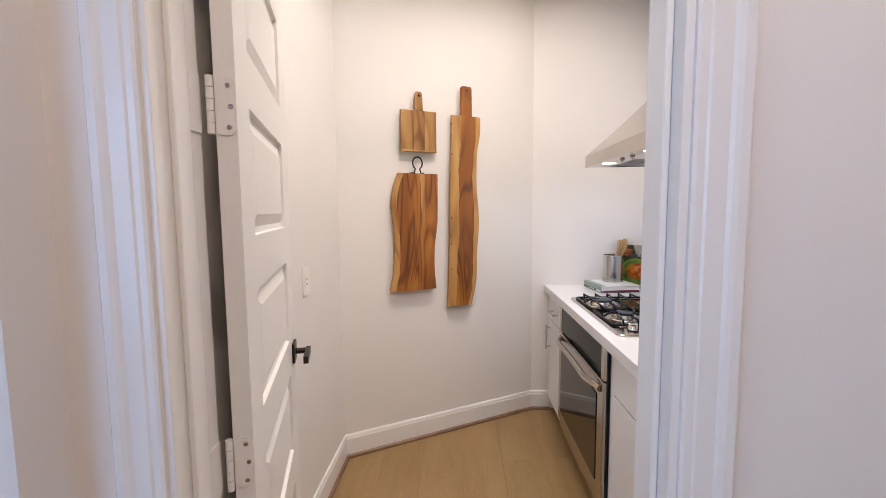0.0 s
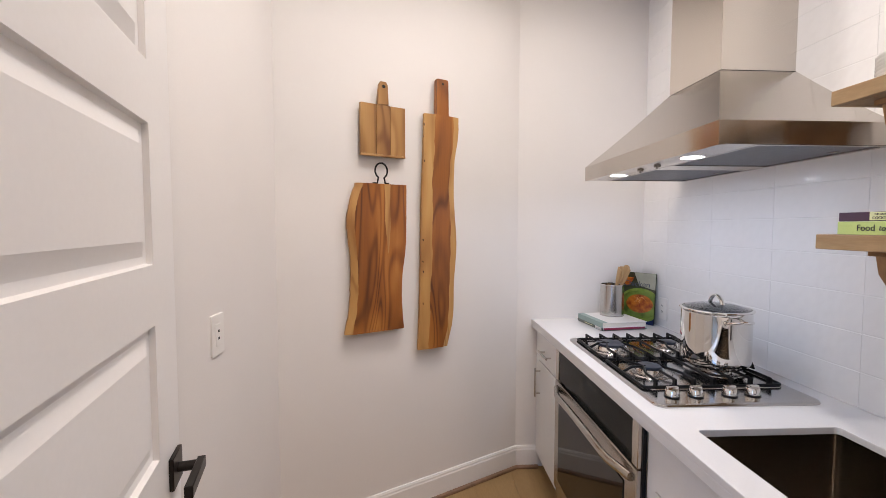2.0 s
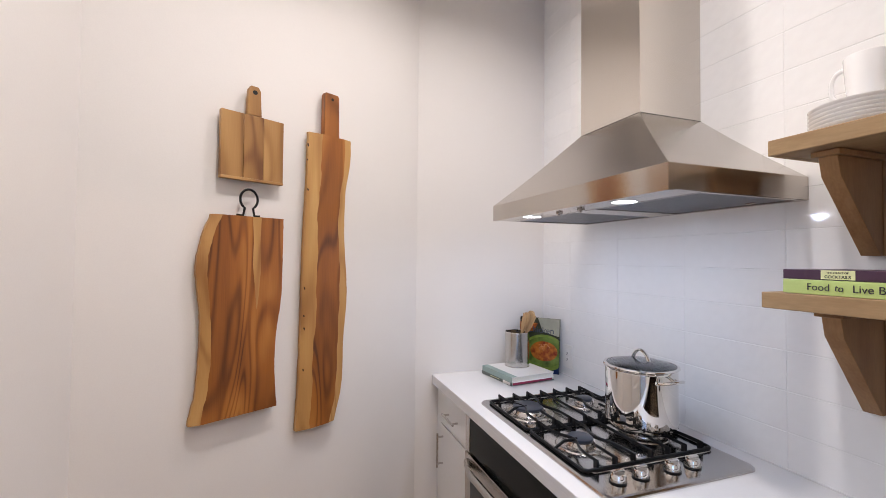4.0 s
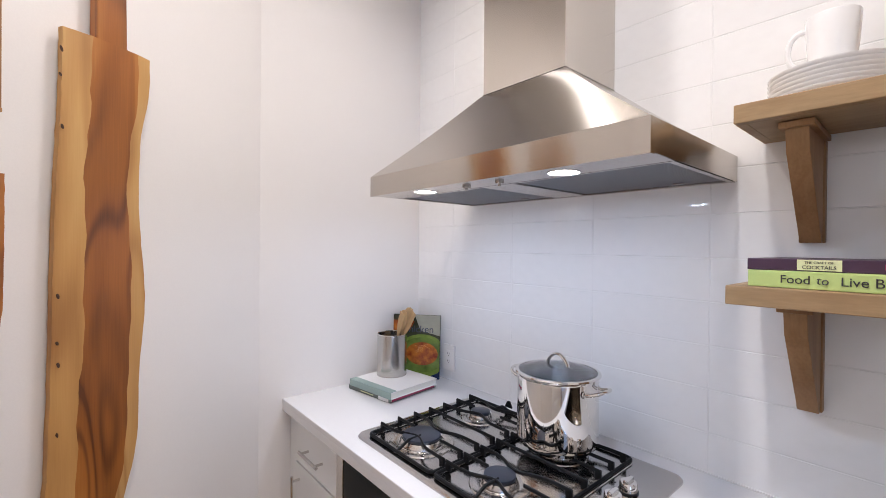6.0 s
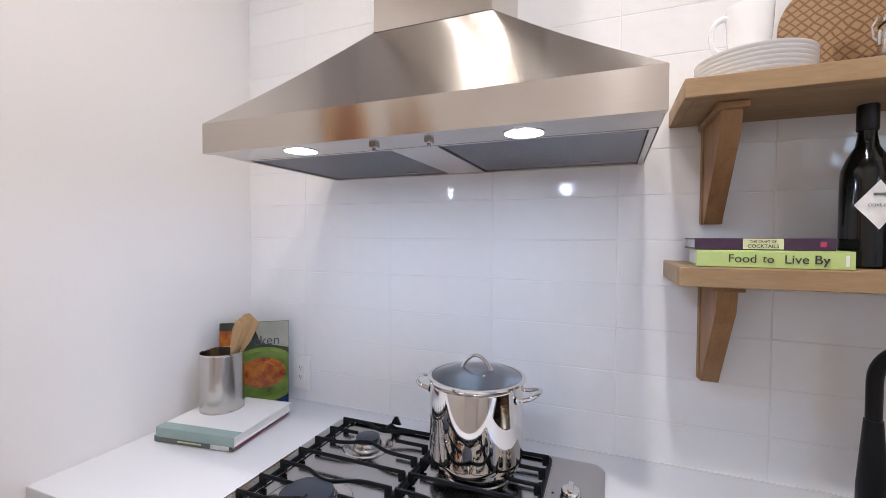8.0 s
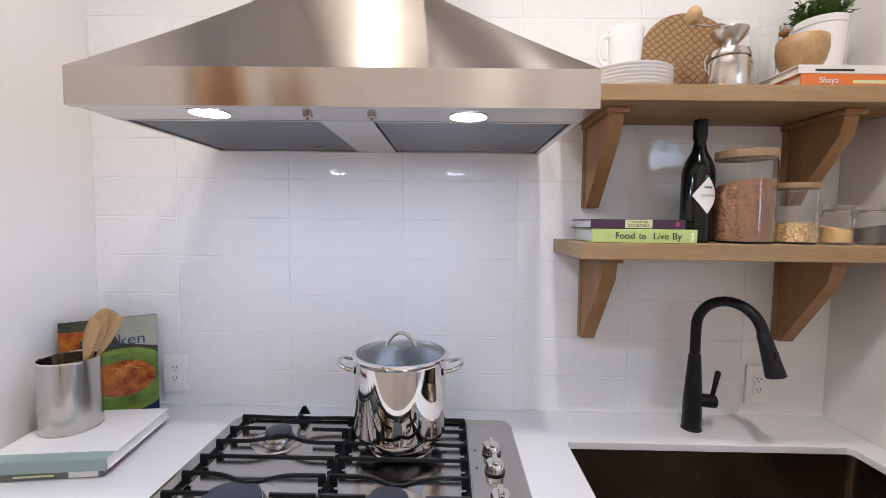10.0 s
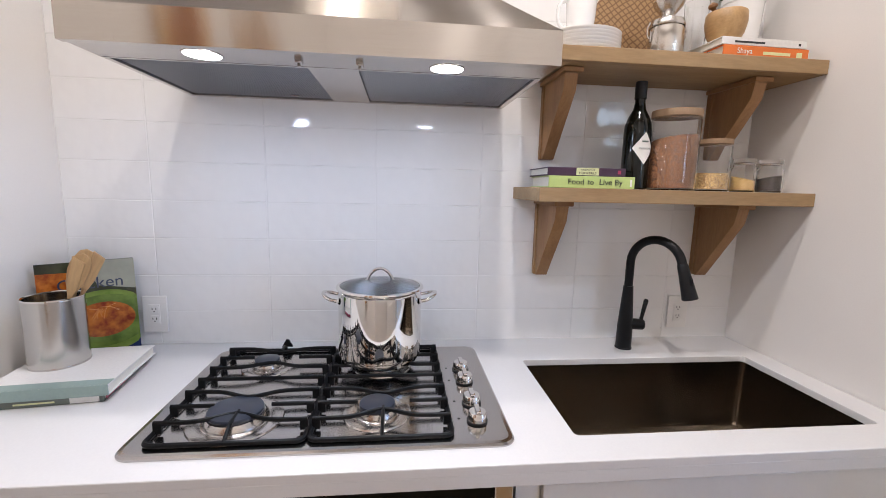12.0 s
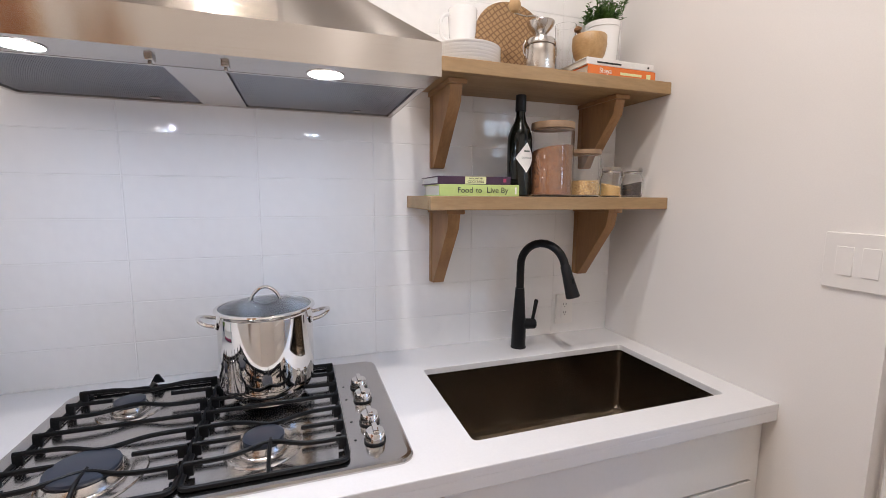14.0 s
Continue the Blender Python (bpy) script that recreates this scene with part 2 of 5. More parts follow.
SWITCHWHITE = material("switch_plastic", (0.77, 0.74, 0.712), 0.4, grain=0.01, scale=100, blotch=0.01)
CLEAR = glass("clear_glass")
BOTTLEBLACK = material("dark_bottle_glass", (0.004, 0.005, 0.004), 0.08, Specular_IOR_Level=0.4)
PAPER = material("paper", (0.80, 0.77, 0.70), 0.8, grain=0.12, scale=500, stretch=(1, 1, 6), blotch=0.03)
LAMPGLOW = glow("lamp_lens", (0.95, 0.97, 1.0), 22.0)
WARMGLOW = glow("downlight_lens", (1.0, 0.85, 0.68), 9.0)


def plain(name, colour, rough=0.5):
    return material(name, colour, rough, grain=0.05, scale=150, blotch=0.03)


# ---- mesh helpers ----
def finish(name, bm, mat, smooth=False, angle=35):
    bmesh.ops.recalc_face_normals(bm, faces=bm.faces)
    me = bpy.data.meshes.new(name)
    if smooth:
        lay = bm.faces.layers.int.get("flat")
        for f in bm.faces:
            f.smooth = not (lay and f[lay])
        for e in bm.edges:
            if len(e.link_faces) == 2 and e.calc_face_angle(0) > radians(angle):
                e.smooth = False
    bm.to_mesh(me)
    bm.free()
    for q in (mat if isinstance(mat, (list, tuple)) else [mat]):
        me.materials.append(q)
    return me


def part(name, bm, mat, parent, label="", smooth=True, angle=35):
    o = new(name, finish(name, bm, mat, smooth, angle))
    if parent is not None:
        o.parent = parent
    if label:
        o["label"] = label
    return o


def thing(name, m, label, category, group="", kind=""):
    o = new(name)
    o.matrix_world = m
    o.empty_display_size = 0.05
    return tagged(o, label, category, group, kind)


def single(name, bm, mat, m, label, category="", group="", kind="", smooth=True, angle=35):
    o = new(name, finish(name, bm, mat, smooth, angle))
    o.matrix_world = m
    return tagged(o, label, category, group, kind)


def box(x0, y0, z0, x1, y1, z1, bevel=0.0, seg=2, bm=None):
    b = bmesh.new()
    bmesh.ops.create_cube(b, size=1)
    for v in b.verts:
        v.co = Vector((x0 if v.co.x < 0 else x1, y0 if v.co.y < 0 else y1, z0 if v.co.z < 0 else z1))
    if bevel:
        bmesh.ops.bevel(b, geom=list(b.edges), offset=bevel, segments=seg, affect="EDGES", profile=0.5)
    mark_flat(b, (0, 1, 2))
    return join(bm, b)


def mark_flat(b, axes):
    """Marks the faces square to these axes, which stay flat beside rounded edges."""
    lay = b.faces.layers.int.new("flat")
    b.normal_update()
    for f in b.faces:
        f[lay] = int(any(abs(f.normal[a]) > 0.999 for a in axes))


def join(bm, b):
    if bm is None:
        return b
    me = bpy.data.meshes.new("tmp")
    b.to_mesh(me)
    b.free()
    bm.from_mesh(me)
    bpy.data.meshes.remove(me)
    return bm


def moved(b, m):
    bmesh.ops.transform(b, matrix=m, verts=b.verts)
    return b


def lathe(profile, seg=40, bm=None, m=None):
    """Turned body: profile of (radius, height), closed on the axis where the radius is 0."""
    b = bmesh.new()
    rings = []
    for r, z in profile:
        if r < 1e-6:
            rings.append([b.verts.new((0, 0, z))])
        else:
            rings.append([b.verts.new((r * math.cos(2 * math.pi * k / seg), r * math.sin(2 * math.pi * k / seg), z)) for k in range(seg)])
    for a, c in zip(rings, rings[1:]):
        for k in range(seg):
            l = (k + 1) % seg
            if len(a) == 1 and len(c) == 1:
                continue
            if len(a) == 1:
                b.faces.new((a[0], c[k], c[l]))
            elif len(c) == 1:
                b.faces.new((a[k], a[l], c[0]))
            else:
                b.faces.new((a[k], a[l], c[l], c[k]))
    if m:
        moved(b, m)
    return join(bm, b)


def tube(points, r, seg=10, bm=None, flat=1.0, caps=True):
    """A round bar along points; flat squeezes it across."""
    b = bmesh.new()
    pts = [Vector(p) for p in points]
    rings, up = [], None
    for i, p in enumerate(pts):
        d = (pts[min(i + 1, len(pts) - 1)] - pts[max(i - 1, 0)]).normalized()
        if up is None:
            up = Vector((0, 0, 1)) if abs(d.z) < 0.9 else Vector((1, 0, 0))
        side = d.cross(up).normalized()
        up = side.cross(d).normalized()
        rr = r[i] if isinstance(r, (list, tuple)) else r
        rings.append([b.verts.new(p + rr * (math.cos(a) * side + flat * math.sin(a) * up)) for a in (2 * math.pi * k / seg for k in range(seg))])
    for a, c in zip(rings, rings[1:]):
        for k in range(seg):
            b.faces.new((a[k], a[(k + 1) % seg], c[(k + 1) % seg], c[k]))
    if caps:
        b.faces.new(rings[0][::-1])
        b.faces.new(rings[-1])
    return join(bm, b)


def prism(outline, depth, bevel=0.0, bm=None, m=None):
    """An outline in x and z, given depth along -y (its front at y = -depth)."""
    b = bmesh.new()
    f = b.faces.new([b.verts.new((x, 0, z)) for x, z in outline])
    r = bmesh.ops.extrude_face_region(b, geom=[f])
    for v in r["geom"]:
        if isinstance(v, bmesh.types.BMVert):
            v.co.y -= depth
    if bevel:
        front = [e for e in b.edges if all(abs(v.co.y + depth) < 1e-5 for v in e.verts)]
        bmesh.ops.bevel(b, geom=front, offset=bevel, segments=2, affect="EDGES", profile=0.5)
    mark_flat(b, (1,))
    if m:
        moved(b, m)
    return join(bm, b)


def arc(cx, cz, r, a0, a1, n):
    return [(cx + r * math.cos(radians(a0 + (a1 - a0) * k / n)), cz + r * math.sin(radians(a0 + (a1 - a0) * k / n))) for k in range(n + 1)]


def rounded(x0, z0, x1, z1, r, n=5):
    return arc(x1 - r, z1 - r, r, 0, 90, n) + arc(x0 + r, z1 - r, r, 90, 180, n) + arc(x0 + r, z0 + r, r, 180, 270, n) + arc(x1 - r, z0 + r, r, 270, 360, n)


def lettering(text, size, mat, m, parent, name="lettering", lift=0.0004):
    """Flat words in the built-in font, read along local x, up along local y."""
    c = bpy.data.curves.new(name, "FONT")
    c.body, c.size, c.extrude, c.align_x, c.align_y = text, size, lift, "CENTER", "CENTER"
    tmp = bpy.data.objects.new("tmp", c)
    scene.collection.objects.link(tmp)
    dg = bpy.context.evaluated_depsgraph_get()
    me = bpy.data.meshes.new_from_object(tmp.evaluated_get(dg))
    bpy.data.objects.remove(tmp)
    bpy.data.curves.remove(c)
    me.materials.clear()
    me.materials.append(mat)
    o = new(name, me)
    o.parent = parent
    o.matrix_local = m
    return o


# ---- structure: the pantry kitchen ----
XT = 0.673      # face of the tiled wall
XL = -1.276     # left wall
YF = 2.226      # far wall behind the counter's end
ANG = Vector((XL, 1.574))   # start of the slanted wall
BEND = Vector((-0.09, YF))     # its end
JL, JR, WOUT = -1.047, -0.282, -0.165  # doorway jambs, and the wall's hall side
DOORTOP = 2.55
YD = -0.050      # room face of the wall beside the doorway
XS = -0.190      # where that face steps forward to y = 0


def structure(name, bm, mat, label, category="wall"):
    return single(name, bm, mat, Matrix(), label, category, kind="structure", smooth=False)


def wall_prism(pts, z0, z1):
    b = bmesh.new()
    f = b.faces.new([b.verts.new((x, y, z0)) for x, y in pts])
    r = bmesh.ops.extrude_face_region(b, geom=[f])
    for v in r["geom"]:
        if isinstance(v, bmesh.types.BMVert):
            v.co.z = z1
    return b


wall_east = structure("wall_east", box(XT + 0.0006, WOUT, 0, XT + 0.13, YF + 0.14, CEIL), GROUT, "white wall behind the glazed tile backsplash")
structure("wall_west", box(XL - 0.12, YD, 0, XL, ANG.y + 0.1, CEIL), PAINT, "smooth warm white painted wall beside the door")
sl = (BEND - ANG).normalized()
nb = Vector((-sl.y, sl.x)) * 0.12
structure("wall_slanted", wall_prism([ANG, BEND, BEND + nb, ANG + nb - sl * 0.1, ANG - Vector((0.1, 0)) + Vector((0, -0.02))], 0, CEIL), PAINT, "slanted warm white painted wall with cutting boards")
structure("wall_north", wall_prism([(BEND.x, BEND.y), (XT + 0.004, YF), (XT + 0.004, YF + 0.12), (BEND.x + nb.x, BEND.y + 0.12)], 0, CEIL), PAINT, "warm white painted wall at the counter's end")
ws = box(XS, WOUT, 0, XT + 0.004, 0, CEIL)
box(JR, WOUT, 0, XS, YD, CEIL, bm=ws)
box(XL - 0.12, WOUT, 0, JL, YD, CEIL, bm=ws)
box(JL, WOUT, DOORTOP, JR, YD, CEIL, bm=ws)
structure("wall_south", ws, PAINT, "warm white painted wall around the doorway")
ceil = box(XL - 0.12, WOUT, CEIL, XT + 0.13, YF + 0.14, CEIL + 0.1)
structure("ceiling", ceil, CEILING, "flat white painted ceiling", "ceiling")

# ---- the hall outside the door ----
hall = box(-5.12, -4.1, CEIL, 1.9, WOUT, CEIL + 0.1)
structure("hall_ceiling", hall, CEILING, "flat white painted hall ceiling", "ceiling")
hw = box(-5.0, -0.25, 0, -1.205, WOUT, CEIL)
box(XT + 0.13, WOUT, 0, 1.9, WOUT + 0.12, CEIL, bm=hw)
structure("hall_wall_north", hw, PAINT, "warm white painted hall wall")
structure("hall_wall_east", box(1.78, -4.0, 0, 1.9, WOUT, CEIL), PAINT, "warm white painted hall wall")
hw = box(-5.12, -4.0, 0, -5.0, -2.98, CEIL)
box(-5.12, -1.82, 0, -5.0, -0.22, CEIL, bm=hw)
box(-5.12, -2.98, 0, -5.0, -1.82, 1.72, bm=hw)
box(-5.12, -2.98, 2.92, -5.0, -1.82, CEIL, bm=hw)
structure("hall_wall_west", hw, PAINT, "warm white painted hall wall with a window")
hw = box(-5.12, -4.12, 0, -4.65, -4.0, CEIL)
box(-2.35, -4.12, 0, 1.9, -4.0, CEIL, bm=hw)
box(-4.65, -4.12, 0, -2.35, -4.0, 0.1, bm=hw)
box(-4.65, -4.12, 2.9, -2.35, -4.0, CEIL, bm=hw)
structure("hall_wall_south", hw, PAINT, "warm white painted hall wall with a window")


def window(name, m, w, h):
    t = thing(name, m, "white framed window lit by blue daylight", "window", kind="structure")
    b = box(-w / 2, -0.03, 0, -w / 2 + 0.05, 0.03, h)
    box(w / 2 - 0.05, -0.03, 0, w / 2, 0.03, h, bm=b)
    box(-w / 2 + 0.05, -0.03, 0, w / 2 - 0.05, 0.03, 0.05, bm=b)
    box(-w / 2 + 0.05, -0.03, h - 0.05, w / 2 - 0.05, 0.03, h, bm=b)
    box(-0.02, -0.025, 0.05, 0.02, 0.025, h - 0.05, bm=b)
    box(-w / 2 + 0.05, -0.022, h / 2 - 0.02, w / 2 - 0.05, 0.022, h / 2 + 0.02, bm=b)
    part("window_frame", b, TRIM, t, smooth=False)
    p = part("pane", box(-w / 2 + 0.05, -0.003, 0.05, w / 2 - 0.05, 0.003, h - 0.05), CLEAR, t, smooth=False)
    p.visible_shadow = False
    return t


window("window_1", pose(-5.06, -2.40, 1.72, 0, 0, 90), 1.16, 1.2)
window("window_2", pose(-3.5, -4.06, 0.1), 2.3, 2.8)

# ---- door trim, baseboards ----
def casing(name, x_in, sign, y, face):
    """A moulded door casing board: inner edge at x_in, running out by sign, on the wall face at y."""
    prof = [(0, 0), (0, 0.011), (0.006, 0.014), (0.018, 0.014), (0.022, 0.017), (0.052, 0.017), (0.058, 0.021), (0.066, 0.024), (0.080, 0.024), (0.085, 0.020), (0.085, 0)]
    b = bmesh.new()
    f = b.faces.new([b.verts.new((x_in + sign * u * 0.88, y + face * w * 0.8, 0)) for u, w in prof])
    r = bmesh.ops.extrude_face_region(b, geom=[f])
    for v in r["geom"]:
        if isinstance(v, bmesh.types.BMVert):
            v.co.z = DOORTOP + 0.01
    return b


frame_1 = thing("door_frame", Matrix(), "white painted door frame with moulded casing", "door frame", kind="structure")
part("casing", casing("casing", JL - 0.006, -1, WOUT, -1), TRIM, frame_1, smooth=False)
part("casing", casing("casing", JR + 0.006, 1, WOUT, -1), TRIM, frame_1, smooth=False)
part("casing", casing("casing", JR + 0.006, 1, YD, 1), TRIM, frame_1, smooth=False)
part("head_casing", box(JL - 0.080, WOUT - 0.020, DOORTOP + 0.012, JR + 0.080, WOUT, DOORTOP + 0.10, 0.004), TRIM, frame_1)
part("jamb", box(JL - 0.012, WOUT - 0.002, 0, JL + 0.006, YD + 0.002, DOORTOP, 0.002), TRIM, frame_1)
part("jamb", box(JR - 0.006, WOUT - 0.002, 0, JR + 0.012, YD + 0.002, DOORTOP, 0.002), TRIM, frame_1)
part("door_stop", box(JL + 0.006, -0.132, 0, JL + 0.017, -0.092, DOORTOP, 0.003), TRIM, frame_1)
part("door_stop", box(JR - 0.017, -0.135, 0, JR - 0.006, -0.092, DOORTOP, 0.003), TRIM, frame_1)
part("head_jamb", box(JL + 0.006, WOUT, DOORTOP - 0.018, JR - 0.006, YD, DOORTOP - 0.002, 0.002), TRIM, frame_1)

BB = [(0, 0), (0.014, 0), (0.014, 0.110), (0.011, 0.117), (0.011, 0.124), (0.006, 0.134), (0, 0.134)]
SHOEPROF = [(0.014, 0), (0.029, 0), (0.029, 0.006), (0.026, 0.013), (0.020, 0.017), (0.014, 0.018)]


def run_profile(prof, p, q, inward, cut_p=0.0, cut_q=0.0):
    """A moulding from p to q on the floor; inward points into the room; cuts shorten it by so much per metre of depth."""
    p, q, n = Vector((*p, 0)), Vector((*q, 0)), Vector((*inward, 0)).normalized()
    d = (q - p).normalized()
    b = bmesh.new()
    ends = []
    for o, s, c in ((p, 1, cut_p), (q, -1, cut_q)):
        ends.append([b.verts.new(o + n * u + d * s * c * u + Vector((0, 0, w))) for u, w in prof])
    k = len(prof)
    for i in range(k):
        b.faces.new((ends[0][i], ends[0][(i + 1) % k], ends[1][(i + 1) % k], ends[1][i]))
    b.faces.new(ends[0][::-1])
    b.faces.new(ends[1])
    return b


inn = Vector((sl.y, -sl.x))
half_a = math.tan(radians(45) - math.atan2(sl.y, sl.x) / 2)
half_b = -math.tan(math.atan2(sl.y, sl.x) / 2) * -1
for nm, prof, mat, lab in (("baseboard", BB, TRIM, "tall white painted baseboard"), ("shoe_trim", SHOEPROF, SHOE, "thin brown wooden shoe moulding at the floor")):
    structure(nm, run_profile(prof, (XL, YD), tuple(ANG), (1, 0), 0, half_a), mat, lab, "trim")
    structure(nm, run_profile(prof, tuple(ANG), tuple(BEND), inn, half_a, half_b), mat, lab, "trim")
    structure(nm, run_profile(prof, tuple(BEND), (0.045, YF), (0, -1), half_b, 0), mat, lab, "trim")
    structure(nm, run_profile(prof, (XS, 0.0), (0.045, 0.0), (0, 1), 0, 0), mat, lab, "trim")


# ---- the open door ----
def make_door():
    """Six raised panels in sunk mouldings on each face; local x along the leaf from the hinge, y = 0 the face into the room, thickness towards +y."""
    W, H, T = 0.722, 2.535, 0.035
    t = thing("door_1", Matrix(), "open white painted door with raised horizontal panels", "door", kind="structure")
    x0, x1 = 0.113, 0.588
    rows_ = [(1.389 + 0.368 * k, 1.645 + 0.368 * k) for k in range(-3, 3)]
    zs = [0.008]
    for a, c in rows_:
        zs += [a, c]
    zs[-1] = min(zs[-1], 2.43)
    zs.append(H)
    b = bmesh.new()

    def quad(*ps):
        b.faces.new([b.verts.new(p) for p in ps])

    for side, y in ((0, 0.0), (1, T)):
        s = 1 if side == 0 else -1
        for xa, xb in ((0, x0), (x1, W)):
            for za, zb in zip(zs, zs[1:]):
                quad((xa, y, za), (xb, y, za), (xb, y, zb), (xa, y, zb))
        for i, (za, zb) in enumerate(zip(zs, zs[1:])):
            if i % 2 == 0:
                quad((x0, y, za), (x1, y, za), (x1, y, zb), (x0, y, zb))
            else:
                loops = []
                for ins, dep in ((0, 0), (0.003, 0.0105), (0.016, 0.0115), (0.044, 0.002)):
                    loops.append([b.verts.new((xx, y + s * dep, zz)) for xx, zz in ((x0 + ins, za + ins), (x1 - ins, za + ins), (x1 - ins, zb - ins), (x0 + ins, zb - ins))])
                for l0, l1 in zip(loops, loops[1:]):
                    for k in range(4):
                        b.faces.new((l0[k], l0[(k + 1) % 4], l1[(k + 1) % 4], l1[k]))
                b.faces.new(loops[-1])
    for za, zb in zip(zs, zs[1:]):
        for xx in (0, W):
            quad((xx, 0, za), (xx, T, za), (xx, T, zb), (xx, 0, zb))
    for xa, xb in ((0, x0), (x0, x1), (x1, W)):
        for zz in (zs[0], zs[-1]):
            quad((xa, 0, zz), (xb, 0, zz), (xb, T, zz), (xa, T, zz))
    bmesh.ops.remove_doubles(b, verts=b.verts, dist=1e-5)
    part("leaf", b, DOORPAINT, t, smooth=False)
    # lever handle on a square rose
    hx, hz = 0.672, 0.960
    h = part("door_handle", box(hx - 0.033, -0.009, hz - 0.033, hx + 0.033, 0.0, hz + 0.033, 0.0015), BRONZE, t, "dark bronze lever handle on a square rose")
    part("neck", tube([(hx, -0.008, hz), (hx, -0.05, hz)], 0.010, 16), BRONZE, h)
    lev = box(hx - 0.105, -0.058, hz - 0.012, hx + 0.012, -0.042, hz + 0.012, 0.002)
    part("lever", lev, BRONZE, h)
    part("latch_plate", box(W, 0.006, hz - 0.03, W + 0.002, 0.029, hz + 0.03, 0.0005), STEEL, t)
    # hinges: leaf on the door's edge, leaf on the jamb, knuckles between
    for z in (0.30, 0.966, 1.622, 2.272):
        hg = part("hinge", prism(rounded(0.002, z - 0.05, 0.034, z + 0.05, 0.012), 0.0025, m=Matrix.Rotation(radians(-90), 4, "Z") @ Matrix.Scale(-1, 4, (1, 0, 0))), TRIM, t, "white painted hinge with screws")
        for k in range(5):
            part("knuckle", tube([(-0.006, 0.041, z - 0.05 + 0.02 * k + 0.0006), (-0.006, 0.041, z - 0.05 + 0.02 * (k + 1) - 0.0006)], 0.0065, 14), TRIM, hg)
        for dz, dy in ((-0.036, 0.013), (0.0, 0.009), (0.036, 0.013)):
            part("screw", lathe([(0.0042, 0), (0.0042, 0.0012), (0.0012, 0.0016), (0.0010, 0.0006), (0, 0.0006)], 12, m=Matrix.Translation((-0.0024, dy, z + dz)) @ Matrix.Rotation(radians(-90), 4, "Y")), STEEL, hg)
    return t


door_1 = make_door()
door_1.matrix_world = Matrix.Translation((-0.989, -0.025, 0)) @ Matrix.Rotation(radians(90 + 15.8), 4, "Z")
for z in (0.30, 0.966, 1.622, 2.272):
    part("hinge_leaf", box(JL + 0.0045, -0.088, z - 0.05, JL + 0.0085, YD + 0.001, z + 0.05, 0.001), TRIM, frame_1)


# ---- base cabinets ----
def bar_pull(parent, a, c, out):
    """A slim bar pull between two points on a front, standing off along -x."""
    a, c = Vector(a), Vector(c)
    d = (c - a).normalized()
    h = part("handle", tube([a + Vector((-out, 0, 0)) - d * 0.018, c + Vector((-out, 0, 0)) + d * 0.018], 0.0055, 12), STEEL, parent, "slim satin steel bar pull")
    for p in (a, c):
        part("post", tube([p, p + Vector((-out, 0, 0))], 0.0045, 10), STEEL, h)
    return h


XC = 0.045  # carcass front


def cabinet(name, y0, y1, label, open_top=False):
    t = thing(name, pose(0, 0, 0), label, "cabinet", "base cabinets")
    if open_top:
        part("side_panel", box(XC, y0 + 0.001, 0.10, XT - 0.01, y0 + 0.017, 0.868), CABINET, t, smooth=False)
        part("side_panel", box(XC, y1 - 0.017, 0.10, XT - 0.01, y1 - 0.001, 0.868), CABINET, t, smooth=False)
        part("bottom_panel", box(XC, y0 + 0.018, 0.10, XT - 0.01, y1 - 0.018, 0.118), CABINET, t, smooth=False)
        part("front_rail", box(XC, y0 + 0.018, 0.80, XC + 0.016, y1 - 0.018, 0.868), CABINET, t, smooth=False)
    else:
        part("body", box(XC, y0 + 0.001, 0.10, XT - 0.01, y1 - 0.001, 0.868), CABINET, t, smooth=False)
    part("toe_kick", box(XC + 0.06, y0 + 0.001, 0, XC + 0.075, y1 - 0.001, 0.10), CABINET, t, smooth=False)
    return t


def front(parent, name, y0, y1, z0, z1, label=""):
    return part(name, box(XC - 0.021, y0, z0, XC - 0.001, y1, z1, 0.002), CABINET, parent, label)


CF = cabinet("base_cabinet", 1.788, 2.225, "white painted base cabinet with a drawer and door")
part("filler", box(XC - 0.012, 2.158, 0.10, XC - 0.001, 2.224, 0.868, 0.001), CABINET, CF)
dr = front(CF, "drawer", 1.812, 2.152, 0.692, 0.846)
bar_pull(dr, (XC - 0.021, 1.915, 0.765), (XC - 0.021, 2.030, 0.765), 0.03)
dd = front(CF, "door", 1.812, 2.152, 0.115, 0.684)
bar_pull(dd, (XC - 0.021, 2.110, 0.50), (XC - 0.021, 2.110, 0.63), 0.03)

CS = cabinet("base_cabinet", 0.002, 0.972, "white painted sink cabinet with flat fronts", True)
part("filler", box(XC - 0.012, 0.004, 0.10, XC - 0.001, 0.034, 0.868, 0.001), CABINET, CS)
front(CS, "false_drawer", 0.038, 0.915, 0.690, 0.845)
part("filler", box(XC - 0.012, 0.920, 0.10, XC - 0.001, 0.970, 0.868, 0.001), CABINET, CS)
for ya, yb, py in ((0.038, 0.474, 0.43), (0.479, 0.915, 0.523)):
    dd = front(CS, "door", ya, yb, 0.115, 0.683)
    part("handle", box(XC - 0.03, py - 0.018, 0.30, XC - 0.0205, py + 0.018, 0.34, 0.002), BLACK, dd, "small black finger pull")


